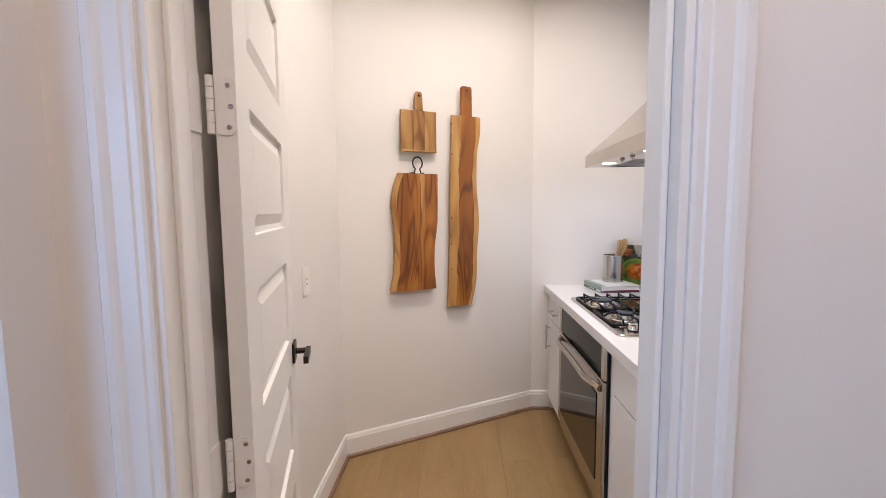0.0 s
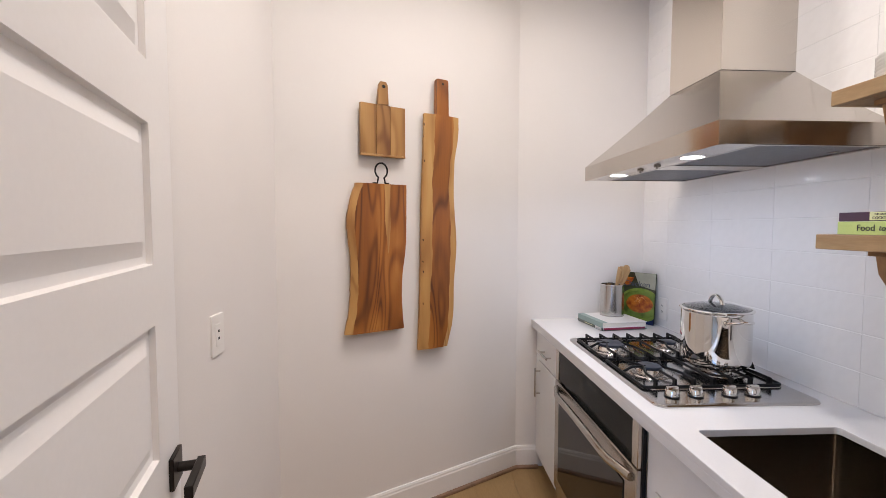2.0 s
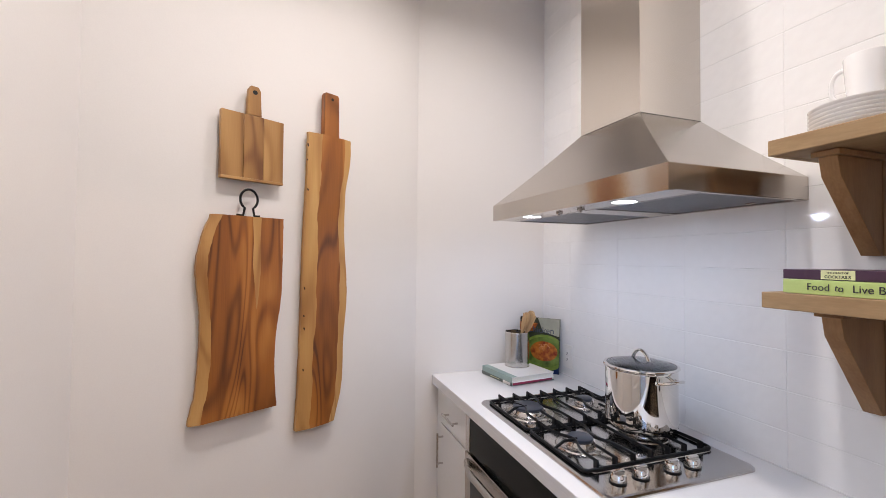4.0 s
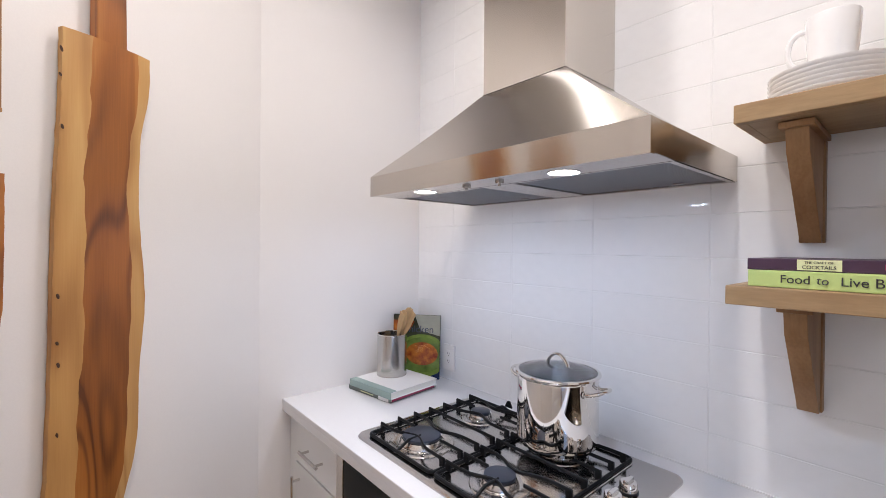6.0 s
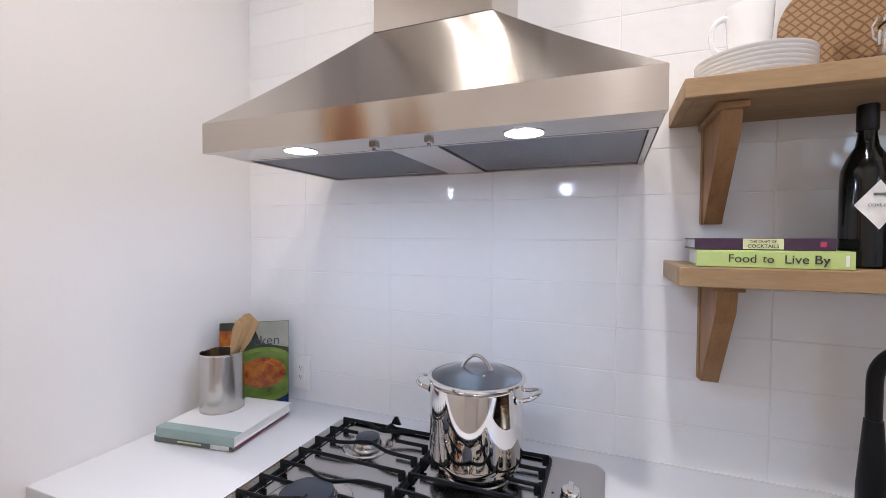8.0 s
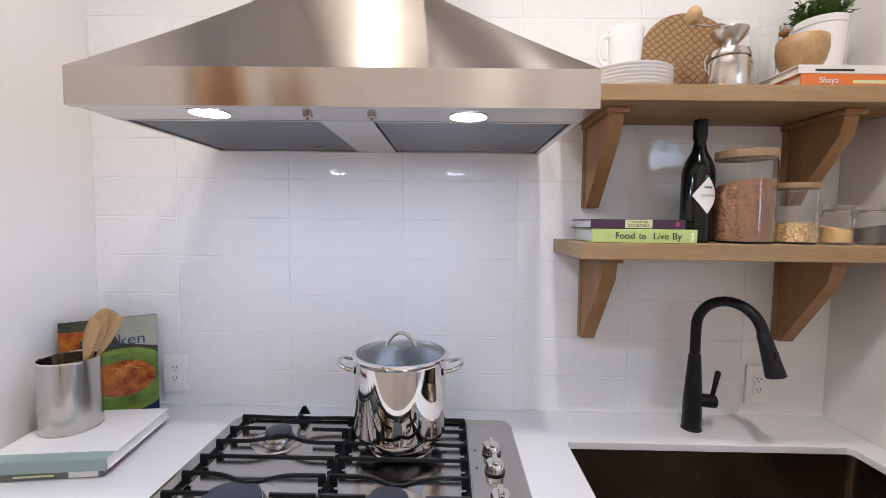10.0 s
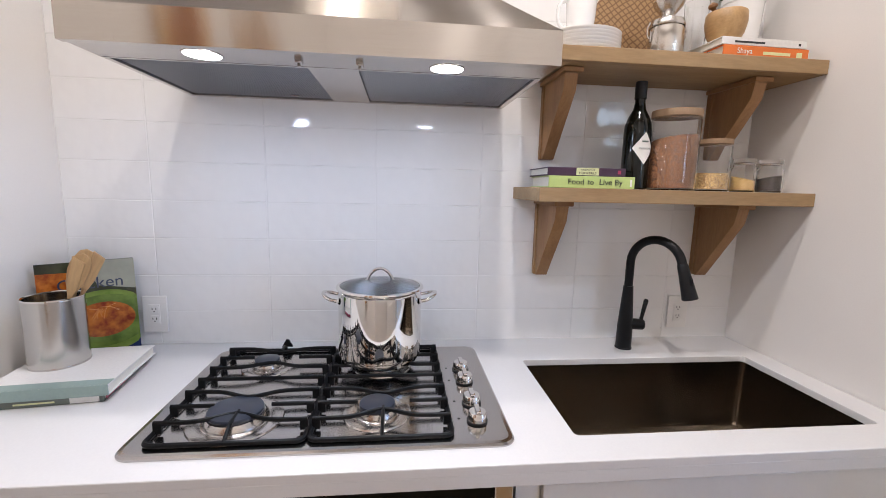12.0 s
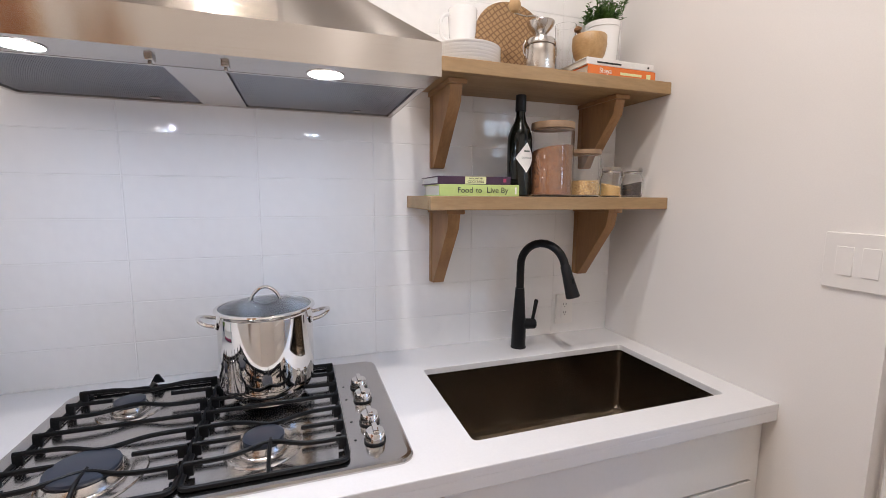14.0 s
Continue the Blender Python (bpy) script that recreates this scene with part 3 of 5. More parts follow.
# ---- wall oven under the counter ----
def make_oven():
    y0, y1 = 0.976, 1.784
    t = thing("oven", pose(0, 0, 0), "stainless steel built-in oven with dark glass", "oven")
    part("body", box(XC - 0.012, y0 + 0.002, 0.105, XT - 0.02, y1 - 0.002, 0.866), STEEL_Z, t, smooth=False)
    part("trim_strip", box(XC - 0.024, y0, 0.10, XC - 0.012, y0 + 0.005, 0.866, 0.001), BLACK, t)
    cp = part("control_panel", box(XC - 0.034, y0 + 0.008, 0.715, XC - 0.012, y1 - 0.006, 0.862, 0.002), BLACKGLASS, t, "black glass control panel")
    for ya, yb in ((y0 + 0.006, y0 + 0.044), (y1 - 0.044, y1 - 0.004)):
        part("end_cap", box(XC - 0.038, ya, 0.712, XC - 0.0115, yb, 0.865, 0.003), STEEL_Z, cp)
    d = part("door", box(XC - 0.040, y0 + 0.006, 0.165, XC - 0.012, y1 - 0.004, 0.705, 0.004), STEEL_Y, t, "stainless oven door with dark window")
    part("glass", box(XC - 0.0435, y0 + 0.085, 0.225, XC - 0.040, y1 - 0.07, 0.628, 0.001), OVENGLASS, d)
    n = 16
    pts = []
    for k in range(n + 1):
        u = k / n
        pts.append((XC - 0.042 - 0.034 * min(1, math.sin(math.pi * u) * 2.2), y0 + 0.04 + (y1 - y0 - 0.07) * u, 0.668 + 0.010 * math.sin(math.pi * u)))
    part("handle", tube(pts, 0.0125, 14, flat=1.25), STEEL_Y, d, "bowed stainless bar handle")
    part("lower_vent", box(XC - 0.030, y0 + 0.006, 0.105, XC - 0.012, y1 - 0.004, 0.158, 0.002), STEEL_Y, t)
    part("toe_kick", box(XC + 0.06, y0 - 0.003, 0, XC + 0.075, y1 + 0.003, 0.10), CABINET, t, smooth=False)
    return t


make_oven()

# ---- countertop with sink cut-out ----
SX0, SX1, SY0, SY1 = 0.088, 0.490, 0.084, 0.826


def slab_with_hole(x0, y0, x1, y1, hx0, hy0, hx1, hy1, z0, z1, r=0.012):
    b = bmesh.new()
    outer = [(x0, y0), (x1, y0), (x1, y1), (x0, y1)]
    hole = rounded(hx0, hy0, hx1, hy1, r, 4)
    per = len(hole) // 4
    corner = [2, 3, 0, 1]
    rings = {}
    for z in (z0, z1):
        o = [b.verts.new((*p, z)) for p in outer]
        h = [b.verts.new((*p, z)) for p in hole]
        # hole runs from the (x1, y1) corner, anticlockwise
        for c in range(4):
            oc = o[corner[c]]
            for k in range(per - 1):
                b.faces.new((oc, h[c * per + k], h[c * per + k + 1]))
            b.faces.new((oc, h[c * per + per - 1], h[((c + 1) * per) % len(h)], o[corner[(c + 1) % 4]]))
        rings[z] = (o, h)
    for q in (0, 1):
        lo, hi = rings[z0][q], rings[z1][q]
        for k in range(len(lo)):
            l = (k + 1) % len(lo)
            b.faces.new((lo[k], lo[l], hi[l], hi[k]))
    bmesh.ops.recalc_face_normals(b, faces=b.faces)
    rim = [e for e in b.edges if all(abs(v.co.z - z1) < 1e-6 for v in e.verts) and any(abs(f.normal.z) < 0.5 for f in e.link_faces)]
    bmesh.ops.bevel(b, geom=rim, offset=0.0025, segments=2, affect="EDGES", profile=0.5)
    mark_flat(b, (0, 1, 2))
    return b


ct = thing("countertop", Matrix(), "white quartz countertop with a sink cut-out", "countertop")
part("slab", slab_with_hole(0.0, 0.001, XT, YF - 0.001, SX0, SY0, SX1, SY1, 0.891, 0.910), QUARTZ, ct, angle=30)
part("front_edge", box(0.0, 0.001, 0.863, 0.022, YF - 0.001, 0.8908, 0.0015), QUARTZ, ct)
part("support_strip", box(XC, 0.010, 0.869, XC + 0.02, YF - 0.01, 0.8905), CABINET, ct, smooth=False)
structure("counter_upstand_joint", box(XT - 0.003, 0.002, 0.9105, XT + 0.003, YF - 0.002, 0.914), GROUT, "thin pale sealant joint behind the countertop", "trim")


def make_sink():
    t = thing("sink", pose(0, 0, 0), "dark stainless undermount sink set under the counter", "sink")
    zt, zb, th = 0.8905, 0.665, 0.0015
    b = bmesh.new()
    lv = []
    for ins, z, r in ((-0.02, zt, 0.02), (-0.004, zt, 0.016), (-0.004, zt - 0.004, 0.016), (-0.002, zb + 0.02, 0.016), (0.004, zb + 0.006, 0.016), (0.018, zb, 0.016)):
        lv.append([b.verts.new((x, y, z)) for x, y in rounded(SX0 + ins, SY0 + ins, SX1 - ins, SY1 - ins, r, 5)])
    for l0, l1 in zip(lv, lv[1:]):
        for k in range(len(l0)):
            m = (k + 1) % len(l0)
            b.faces.new((l0[k], l0[m], l1[m], l1[k]))
    b.faces.new(lv[-1])
    mark_flat(b, (2,))
    o = part("basin", b, SINKSTEEL, t)
    dx, dy = 0.36, 0.46
    part("drain", lathe([(0.0, 0.0035), (0.022, 0.0035), (0.026, 0.001), (0.040, 0.002), (0.050, 0.004), (0.055, 0.001), (0.055, -0.004)], 32, m=Matrix.Translation((dx, dy, zb))), STEEL, t)
    return t


make_sink()


# ---- black pull-down faucet ----
def make_faucet():
    t = thing("faucet", pose(0.579, 0.450, 0.910), "matt black pull-down kitchen faucet at the sink", "faucet")
    part("base", lathe([(0.0, 0), (0.027, 0), (0.027, 0.004), (0.025, 0.006), (0.0245, 0.075), (0.021, 0.13), (0.0165, 0.20), (0.0155, 0.215), (0, 0.215)], 32), BLACK, t)
    R = 0.082
    d = Vector((-0.86, -0.51, 0)).normalized()
    pts = [Vector((0, 0, 0.20)), Vector((0, 0, 0.25)), Vector((0, 0, 0.295))]
    for k in range(1, 17):
        a = math.pi * 0.93 * k / 16
        pts.append(d * (R - R * math.cos(a)) + Vector((0, 0, 0.295 + R * math.sin(a))))
    part("spout", tube(pts, 0.0135, 16), BLACK, t)
    e = pts[-1]
    dirn = (pts[-1] - pts[-2]).normalized()
    hd = [e, e + dirn * 0.004, e + dirn * 0.03, e + dirn * 0.075, e + dirn * 0.105, e + dirn * 0.108]
    part("spray_head", tube(hd, [0.0135, 0.0155, 0.0165, 0.020, 0.0225, 0.019], 20), BLACK, t)
    part("button", box(-0.003, -0.003, 0, 0.003, 0.003, 0.02), BLACK, t).matrix_local = Matrix.Translation(e + dirn * 0.06 + Vector((-0.018, 0.0, 0)))
    s = Vector((-0.25, -0.97, 0)).normalized()
    hub = part("handle_hub", tube([Vector((0, 0, 0.085)), s * 0.055 + Vector((0, 0, 0.085)), s * 0.06 + Vector((0, 0, 0.085))], [0.019, 0.018, 0.014], 20), BLACK, t)
    part("lever", tube([s * 0.048 + Vector((0, 0, 0.095)), s * 0.052 + Vector((0, 0, 0.12)), s * 0.060 + Vector((0, 0, 0.168)), s * 0.061 + Vector((0, 0, 0.172))], [0.006, 0.006, 0.0075, 0.005], 12), BLACK, hub)
    return t


make_faucet()


# ---- range hood ----
HX, HY0, HY1, HZ0, HZ1 = 0.158, 0.882, 1.836, 1.690, 1.755
CX, CY0, CY1, CZ = 0.396, 1.216, 1.525, 2.011


def make_hood():
    t = thing("range_hood", pose(0, 0, 0), "brushed stainless pyramid range hood with chimney", "range hood")
    lip = box(HX, HY0, HZ0, HX + 0.0015, HY1, HZ1)
    box(HX + 0.0015, HY0, HZ0, XT, HY0 + 0.0015, HZ1, bm=lip)
    box(HX + 0.0015, HY1 - 0.0015, HZ0, XT, HY1, HZ1, bm=lip)
    box(HX, HY0, HZ0 - 0.003, HX + 0.018, HY1, HZ0, bm=lip)
    part("rim", lip, STEEL_Y, t, smooth=False)
    # the concave pyramid of the canopy
    b = bmesh.new()
    n, rows_ = 10, []
    for k in range(n + 1):
        u = k / n
        w = u
        x = HX + (CX - 0.004 - HX) * w
        ya = HY0 + (CY0 - 0.004 - HY0) * w
        yb = HY1 + (CY1 + 0.004 - HY1) * w
        z = HZ1 + (CZ - HZ1) * (u ** 1.0) - 0.006 * math.sin(math.pi * u)
        rows_.append([b.verts.new(p) for p in ((XT, ya, z), (x, ya, z), (x, yb, z), (XT, yb, z))])
    for r0, r1 in zip(rows_, rows_[1:]):
        for k in range(3):
            b.faces.new((r0[k], r0[k + 1], r1[k + 1], r1[k]))
    b.faces.new(rows_[-1])
    part("canopy", b, STEEL_Y, t, angle=20)
    ch = box(CX, CY0, CZ - 0.002, XT, CY1, 2.62, 0.0015)
    c = part("chimney", ch, STEEL_Z, t, "upright brushed stainless chimney cover")
    part("upper_cover", box(CX + 0.004, CY0 + 0.004, 2.62, XT, CY1 - 0.004, CEIL - 0.001, 0.001), STEEL_Z, c)
    # dark strip standing in for the shadow line at the chimney's foot
    part("seam_shadow", box(CX - 0.0016, CY0 - 0.0016, CZ - 0.0010, XT - 0.001, CY1 + 0.0016, CZ + 0.0035), DARK, c, smooth=False)
    # sloped light strip and underside
    b = bmesh.new()
    v = [b.verts.new(p) for p in ((HX + 0.016, HY0 + 0.002, HZ0), (HX + 0.016, HY1 - 0.002, HZ0), (HX + 0.115, HY1 - 0.002, HZ0 - 0.001), (HX + 0.115, HY0 + 0.002, HZ0 - 0.001))]
    b.faces.new(v)
    ex = bmesh.ops.extrude_face_region(b, geom=list(b.faces))
    for q in ex["geom"]:
        if isinstance(q, bmesh.types.BMVert):
            q.co.z += 0.012
    part("light_strip", b, STEEL_Y, t, smooth=False)
    part("underside", box(HX + 0.116, HY0 + 0.002, HZ0 + 0.010, XT - 0.001, HY1 - 0.002, HZ0 + 0.014), FILTER, t, smooth=False)
    for x0, x1, y0, y1 in ((HX + 0.116, HX + 0.124, HY0 + 0.004, HY1 - 0.004), (XT - 0.02, XT - 0.002, HY0 + 0.004, HY1 - 0.004), (HX + 0.124, XT - 0.02, HY0 + 0.004, HY0 + 0.016), (HX + 0.124, XT - 0.02, HY1 - 0.016, HY1 - 0.004)):
        part("underside_frame", box(x0, y0, HZ0 - 0.0015, x1, y1, HZ0 + 0.009), STEEL, t, smooth=False)
    ym = (HY0 + HY1) / 2
    part("centre_plate", box(HX + 0.124, ym - 0.055, HZ0 - 0.001, XT - 0.02, ym + 0.055, HZ0 + 0.009), STEEL, t, smooth=False)
    for y0, y1 in ((HY0 + 0.018, ym - 0.058), (ym + 0.058, HY1 - 0.018)):
        f = part("filter", box(HX + 0.128, y0, HZ0 + 0.004, XT - 0.024, y1, HZ0 + 0.009), FILTER, t, "fine grey mesh grease filter", smooth=False)
        m = bmesh.new()
        cnt = 84
        for k in range(cnt):
            yy = y0 + 0.004 + (y1 - y0 - 0.008) * (k + 0.5) / cnt
            box(HX + 0.131, yy - 0.0013, HZ0 + 0.0025, XT - 0.027, yy + 0.0013, HZ0 + 0.004, bm=m)
        part("mesh_panel", m, FILTER, f, smooth=False)
        part("latch", box(XT - 0.07, (y0 + y1) / 2 - 0.012 - 0.1, HZ0 - 0.001, XT - 0.055, (y0 + y1) / 2 + 0.012 - 0.1, HZ0 + 0.003, 0.001), STEEL, f)
    for x, y in HOODLIGHTS:
        l = part("hood_light", lathe([(0.0355, 0.0), (0.0385, 0.0), (0.0385, -0.0012), (0.0355, -0.0014)], 32, m=Matrix.Translation((x, y, HZ0 - 0.0005))), STEEL, t, "small round hood lamp, lit")
        part("lens", lathe([(0, -0.0014), (0.0355, -0.0014), (0.0355, 0.001), (0, 0.001)], 32, m=Matrix.Translation((x, y, HZ0 - 0.0005))), LAMPGLOW, l)
    for y in (1.295, 1.419):
        s = part("switch", box(HX + 0.052, y - 0.007, HZ0 - 0.009, HX + 0.074, y + 0.007, HZ0 + 0.001, 0.002), STEEL, t, "small steel slide switch")
        part("slider", box(HX + 0.059, y - 0.003, HZ0 - 0.015, HX + 0.066, y + 0.003, HZ0 - 0.009, 0.001), STEEL, s)
    return t


make_hood()


# ---- gas cooktop ----
KX0, KX1, KY0, KY1, KZ = 0.063, 0.601, 0.978, 1.767, 0.910


def make_cooktop():
    t = thing("cooktop", pose(-0.008, -0.015, KZ), "stainless steel gas cooktop with black grates", "cooktop")
    b = bmesh.new()
    lv = []
    for ins, z in ((0, 0.0005), (0.0, 0.004), (0.004, 0.008), (0.012, 0.009)):
        lv.append([b.verts.new((x, y, z)) for x, y in rounded(KX0 + ins, KY0 + ins, KX1 - ins, KY1 - ins, 0.035 - ins, 6)])
    for l0, l1 in zip(lv, lv[1:]):
        for k in range(len(l0)):
            m = (k + 1) % len(l0)
            b.faces.new((l0[k], l0[m], l1[m], l1[k]))
    b.faces.new(lv[-1])
    mark_flat(b, (2,))
    part("top", b, COOKSTEEL, t)
    # two pressed wells' rims
    for y0, y1 in ((1.105, 1.405), (1.415, 1.715)):
        m = bmesh.new()
        o = rounded(KX0 + 0.038, y0, KX1 - 0.022, y1, 0.03, 5)
        tube([(x, y, 0.009) for x, y in o + o[:1]], 0.0035, 8, bm=m, flat=0.7, caps=False)
        part("pressed_rim", m, STEEL, t)
    # burners
    for x, y, r in ((0.188, 1.578, 0.060), (0.460, 1.592, 0.034), (0.198, 1.272, 0.042), (0.455, 1.272, 0.046)):
        u = part("burner", lathe([(r * 1.2 + 0.028, 0.009), (r * 1.2 + 0.026, 0.012), (r * 1.15 + 0.014, 0.0140), (r * 1.18, 0.011), (r * 1.14, 0.012)], 40, m=Matrix.Translation((x, y, 0))), STEEL, t, "round gas burner with black cap")
        part("base_ring", lathe([(r * 1.15, 0.010), (r * 1.12, 0.018), (r * 1.0, 0.026), (r * 0.6, 0.027), (0, 0.027)], 40, m=Matrix.Translation((x, y, 0))), STEEL, u)
        part("cap", lathe([(0, 0.0385), (r * 0.8, 0.038), (r * 0.95, 0.036), (r * 0.98, 0.032), (r * 0.94, 0.0265), (0, 0.0265)], 40, m=Matrix.Translation((x, y, 0))), BURNERCAP, u, "black enamel burner cap")
        part("igniter", tube([(x + r * 1.1, y - 0.012, 0.01), (x + r * 1.1, y - 0.012, 0.026)], 0.003, 8), CERAMIC, u)
    # two cast grates: square frame, wavy and short cross bars, feet
    for gi, (y0, y1) in enumerate(((1.110, 1.404), (1.414, 1.720))):
        x0, x1, zg = 0.090, 0.572, 0.034
        m = bmesh.new()
        o = rounded(x0, y0, x1, y1, 0.015, 3)
        tube([(x, y, 0.0150) for x, y in o + o[:1]], 0.0054, 8, bm=m, caps=False)
        g = part("grate", m, IRON, t, "black cast iron grate")
        n = 7
        for k in range(n):
            x = x1 - 0.040 - (x1 - x0 - 0.085) * k / (n - 1)
            for side, ya, yb in ((0, y0, y0 + 0.012), (1, y1 - 0.012, y1)):
                part("lug", box(x - 0.0038, ya - (0.001 if side == 0 else 0.004), 0.013, x + 0.0038, yb + (0.001 if side else 0.004), zg + 0.0035, 0.0015), IRON, g)
            wl = y1 - y0
            if k in (0, 2, 4, 6):
                pts = []
                s = 1 if k in (2, 6) else -1
                for j in range(21):
                    u = j / 20
                    dip = 0.030 * math.exp(-((u - 0.5) / 0.16) ** 2) * s
                    pts.append((x + dip, y0 + wl * u, zg + 0.002))
                part("bar", tube(pts, 0.0041, 8, flat=1.3), IRON, g)
            elif k == 3:
                part("bar", tube([(x, y0, zg + 0.002), (x, y1, zg + 0.002)], 0.0041, 8, flat=1.3), IRON, g)
            else:
                part("bar", tube([(x, y0, zg + 0.002), (x, y0 + wl * 0.30, zg + 0.002)], 0.0041, 8, flat=1.3), IRON, g)
                part("bar", tube([(x, y1, zg + 0.002), (x, y1 - wl * 0.30, zg + 0.002)], 0.0041, 8, flat=1.3), IRON, g)
        ymid = (y0 + y1) / 2
        for xa, xb in ((x0, x0 + 0.085), (x1, x1 - 0.06)):
            part("finger", tube([(xa, ymid, 0.016), (xa + (xb - xa) * 0.3, ymid, zg - 0.004), (xa + (xb - xa) * 0.45, ymid, zg + 0.002), (xb, ymid, zg + 0.002)], 0.0041, 8, flat=1.3), IRON, g)
        part("back_fin", prism([(-0.016, 0.0), (0.016, 0.0), (0.004, 0.022), (-0.004, 0.022)], 0.008, m=Matrix.Translation((x1 + 0.004, ymid, zg - 0.010)) @ Matrix.Rotation(radians(90), 4, "Z")), IRON, g)
        for x in (x0 + 0.01, x1 - 0.01):
            for y in (y0 + 0.01, y1 - 0.01):
                part("foot", tube([(x, y, 0.008), (x, y, 0.016)], 0.006, 8), IRON, g)
    # four knobs in two pairs
    for x in (0.150, 0.228, 0.341, 0.418):
        kx = Matrix.Translation((x, 1.048, 0))
        k = part("knob", lathe([(0.0215, 0.013), (0.0205, 0.030), (0.0185, 0.033), (0, 0.0335)], 32, m=kx), CHROME, t, "satin steel control knob on a black ring")
        part("ring", lathe([(0.0235, 0.009), (0.0235, 0.0128), (0.0205, 0.0132)], 32, m=kx), BLACK, k)
        part("grip", box(-0.0190, -0.0060, 0.030, 0.0190, 0.0060, 0.041, 0.003), CHROME, k).matrix_local = kx
        part("dial_mark", lathe([(0, 0.0095), (0.003, 0.0095), (0.003, 0.009)], 12, m=Matrix.Translation((x + 0.012, 1.088, 0))), BLACK, t)
    return t


make_cooktop()


# ---- stock pot on the back burner ----
def make_pot():
    t = thing("stock_pot", pose(0.444, 1.262, 0.9495), "polished steel stock pot with glass lid", "pot")
    R, H = 0.115, 0.204
    part("body", lathe([(0, 0.0), (R * 0.90, 0.0), (R * 0.93, 0.003), (R * 0.93, 0.010), (R * 0.985, 0.014), (R, 0.022), (R, 0.026), (R, 0.06), (R, H - 0.03), (R, H - 0.010), (R, H - 0.006), (R + 0.004, H), (R + 0.003, H + 0.001), (R - 0.002, H - 0.006)], 64), CHROME, t)
    part("inner_wall", lathe([(R - 0.002, H - 0.006), (R - 0.002, 0.03), (R - 0.010, 0.020), (0, 0.018)], 64), INNERSTEEL, t, "satin steel inside")
    lid = part("lid", lathe([(R + 0.001, H + 0.003), (R * 0.8, H + 0.012), (R * 0.5, H + 0.020), (R * 0.2, H + 0.023), (0, H + 0.0235), (0, H + 0.0205), (R * 0.5, H + 0.017), (R * 0.8, H + 0.009), (R + 0.001, H + 0.0005)], 64), CLEAR, t, "clear glass lid with steel rim")
    lid.visible_shadow = False
    part("lid_rim", lathe([(R - 0.004, H + 0.0060), (R + 0.005, H + 0.0055), (R + 0.0065, H + 0.002), (R + 0.004, H + 0.0012), (R + 0.002, H + 0.0035), (R - 0.004, H + 0.0045)], 64), CHROME, lid)
    pts = []
    for k in range(15):
        u = k / 14
        pts.append((0, -0.036 + 0.072 * u, H + 0.016 + 0.038 * math.sin(math.pi * u) ** 0.6))
    part("lid_handle", tube(pts, 0.0045, 12, flat=1.7), CHROME, lid)
    for y in (-0.034, 0.034):
        part("rivet", lathe([(0, 0.027), (0.007, 0.026), (0.009, 0.018), (0.009, 0.014)], 16, m=Matrix.Translation((0, y, H - 0.004))), CHROME, lid)
    for s in (-1, 1):
        pts = []
        for k in range(17):
            a = math.pi * k / 16
            pts.append((0.038 * math.cos(a), s * (R - 0.001 + 0.042 * math.sin(a) ** 0.7), H - 0.030 + 0.014 * math.sin(a)))
        h = part("handle", tube(pts, 0.0052, 12), CHROME, t, "looped polished steel handle")
        for x in (-0.038, 0.038):
            part("mount", lathe([(0, 0.004), (0.008, 0.003), (0.010, 0)], 16, m=Matrix.Translation((x, s * R * 0.94, H - 0.030)) @ Matrix.Rotation(radians(-90 * s), 4, "X")), CHROME, h)
    return t


make_pot()


# ---- cutting boards on the slanted wall ----
WALLM = Matrix(((sl.x, -inn.x, 0, ANG.x), (sl.y, -inn.y, 0, ANG.y), (0, 0, 1, 0), (0, 0, 0, 1)))  # x along the wall, -y into the room


def smooth_path(keys, n):
    """Cubic run through a few (z, offset) keys."""
    zs = [k[0] for k in keys]
    out = []
    for i in range(n + 1):
        z = zs[0] + (zs[-1] - zs[0]) * i / n
        j = max(k for k in range(len(zs) - 1) if (zs[k] - z) * (zs[0] - zs[-1]) >= -1e-9)
        u = (z - zs[j]) / (zs[j + 1] - zs[j])
        p = [keys[max(j - 1, 0)][1], keys[j][1], keys[j + 1][1], keys[min(j + 2, len(keys) - 1)][1]]
        out.append((p[1] + 0.5 * u * (p[2] - p[0] + u * (2 * p[0] - 5 * p[1] + 4 * p[2] - p[3] + u * (3 * (p[1] - p[2]) + p[3] - p[0]))), z))
    return out


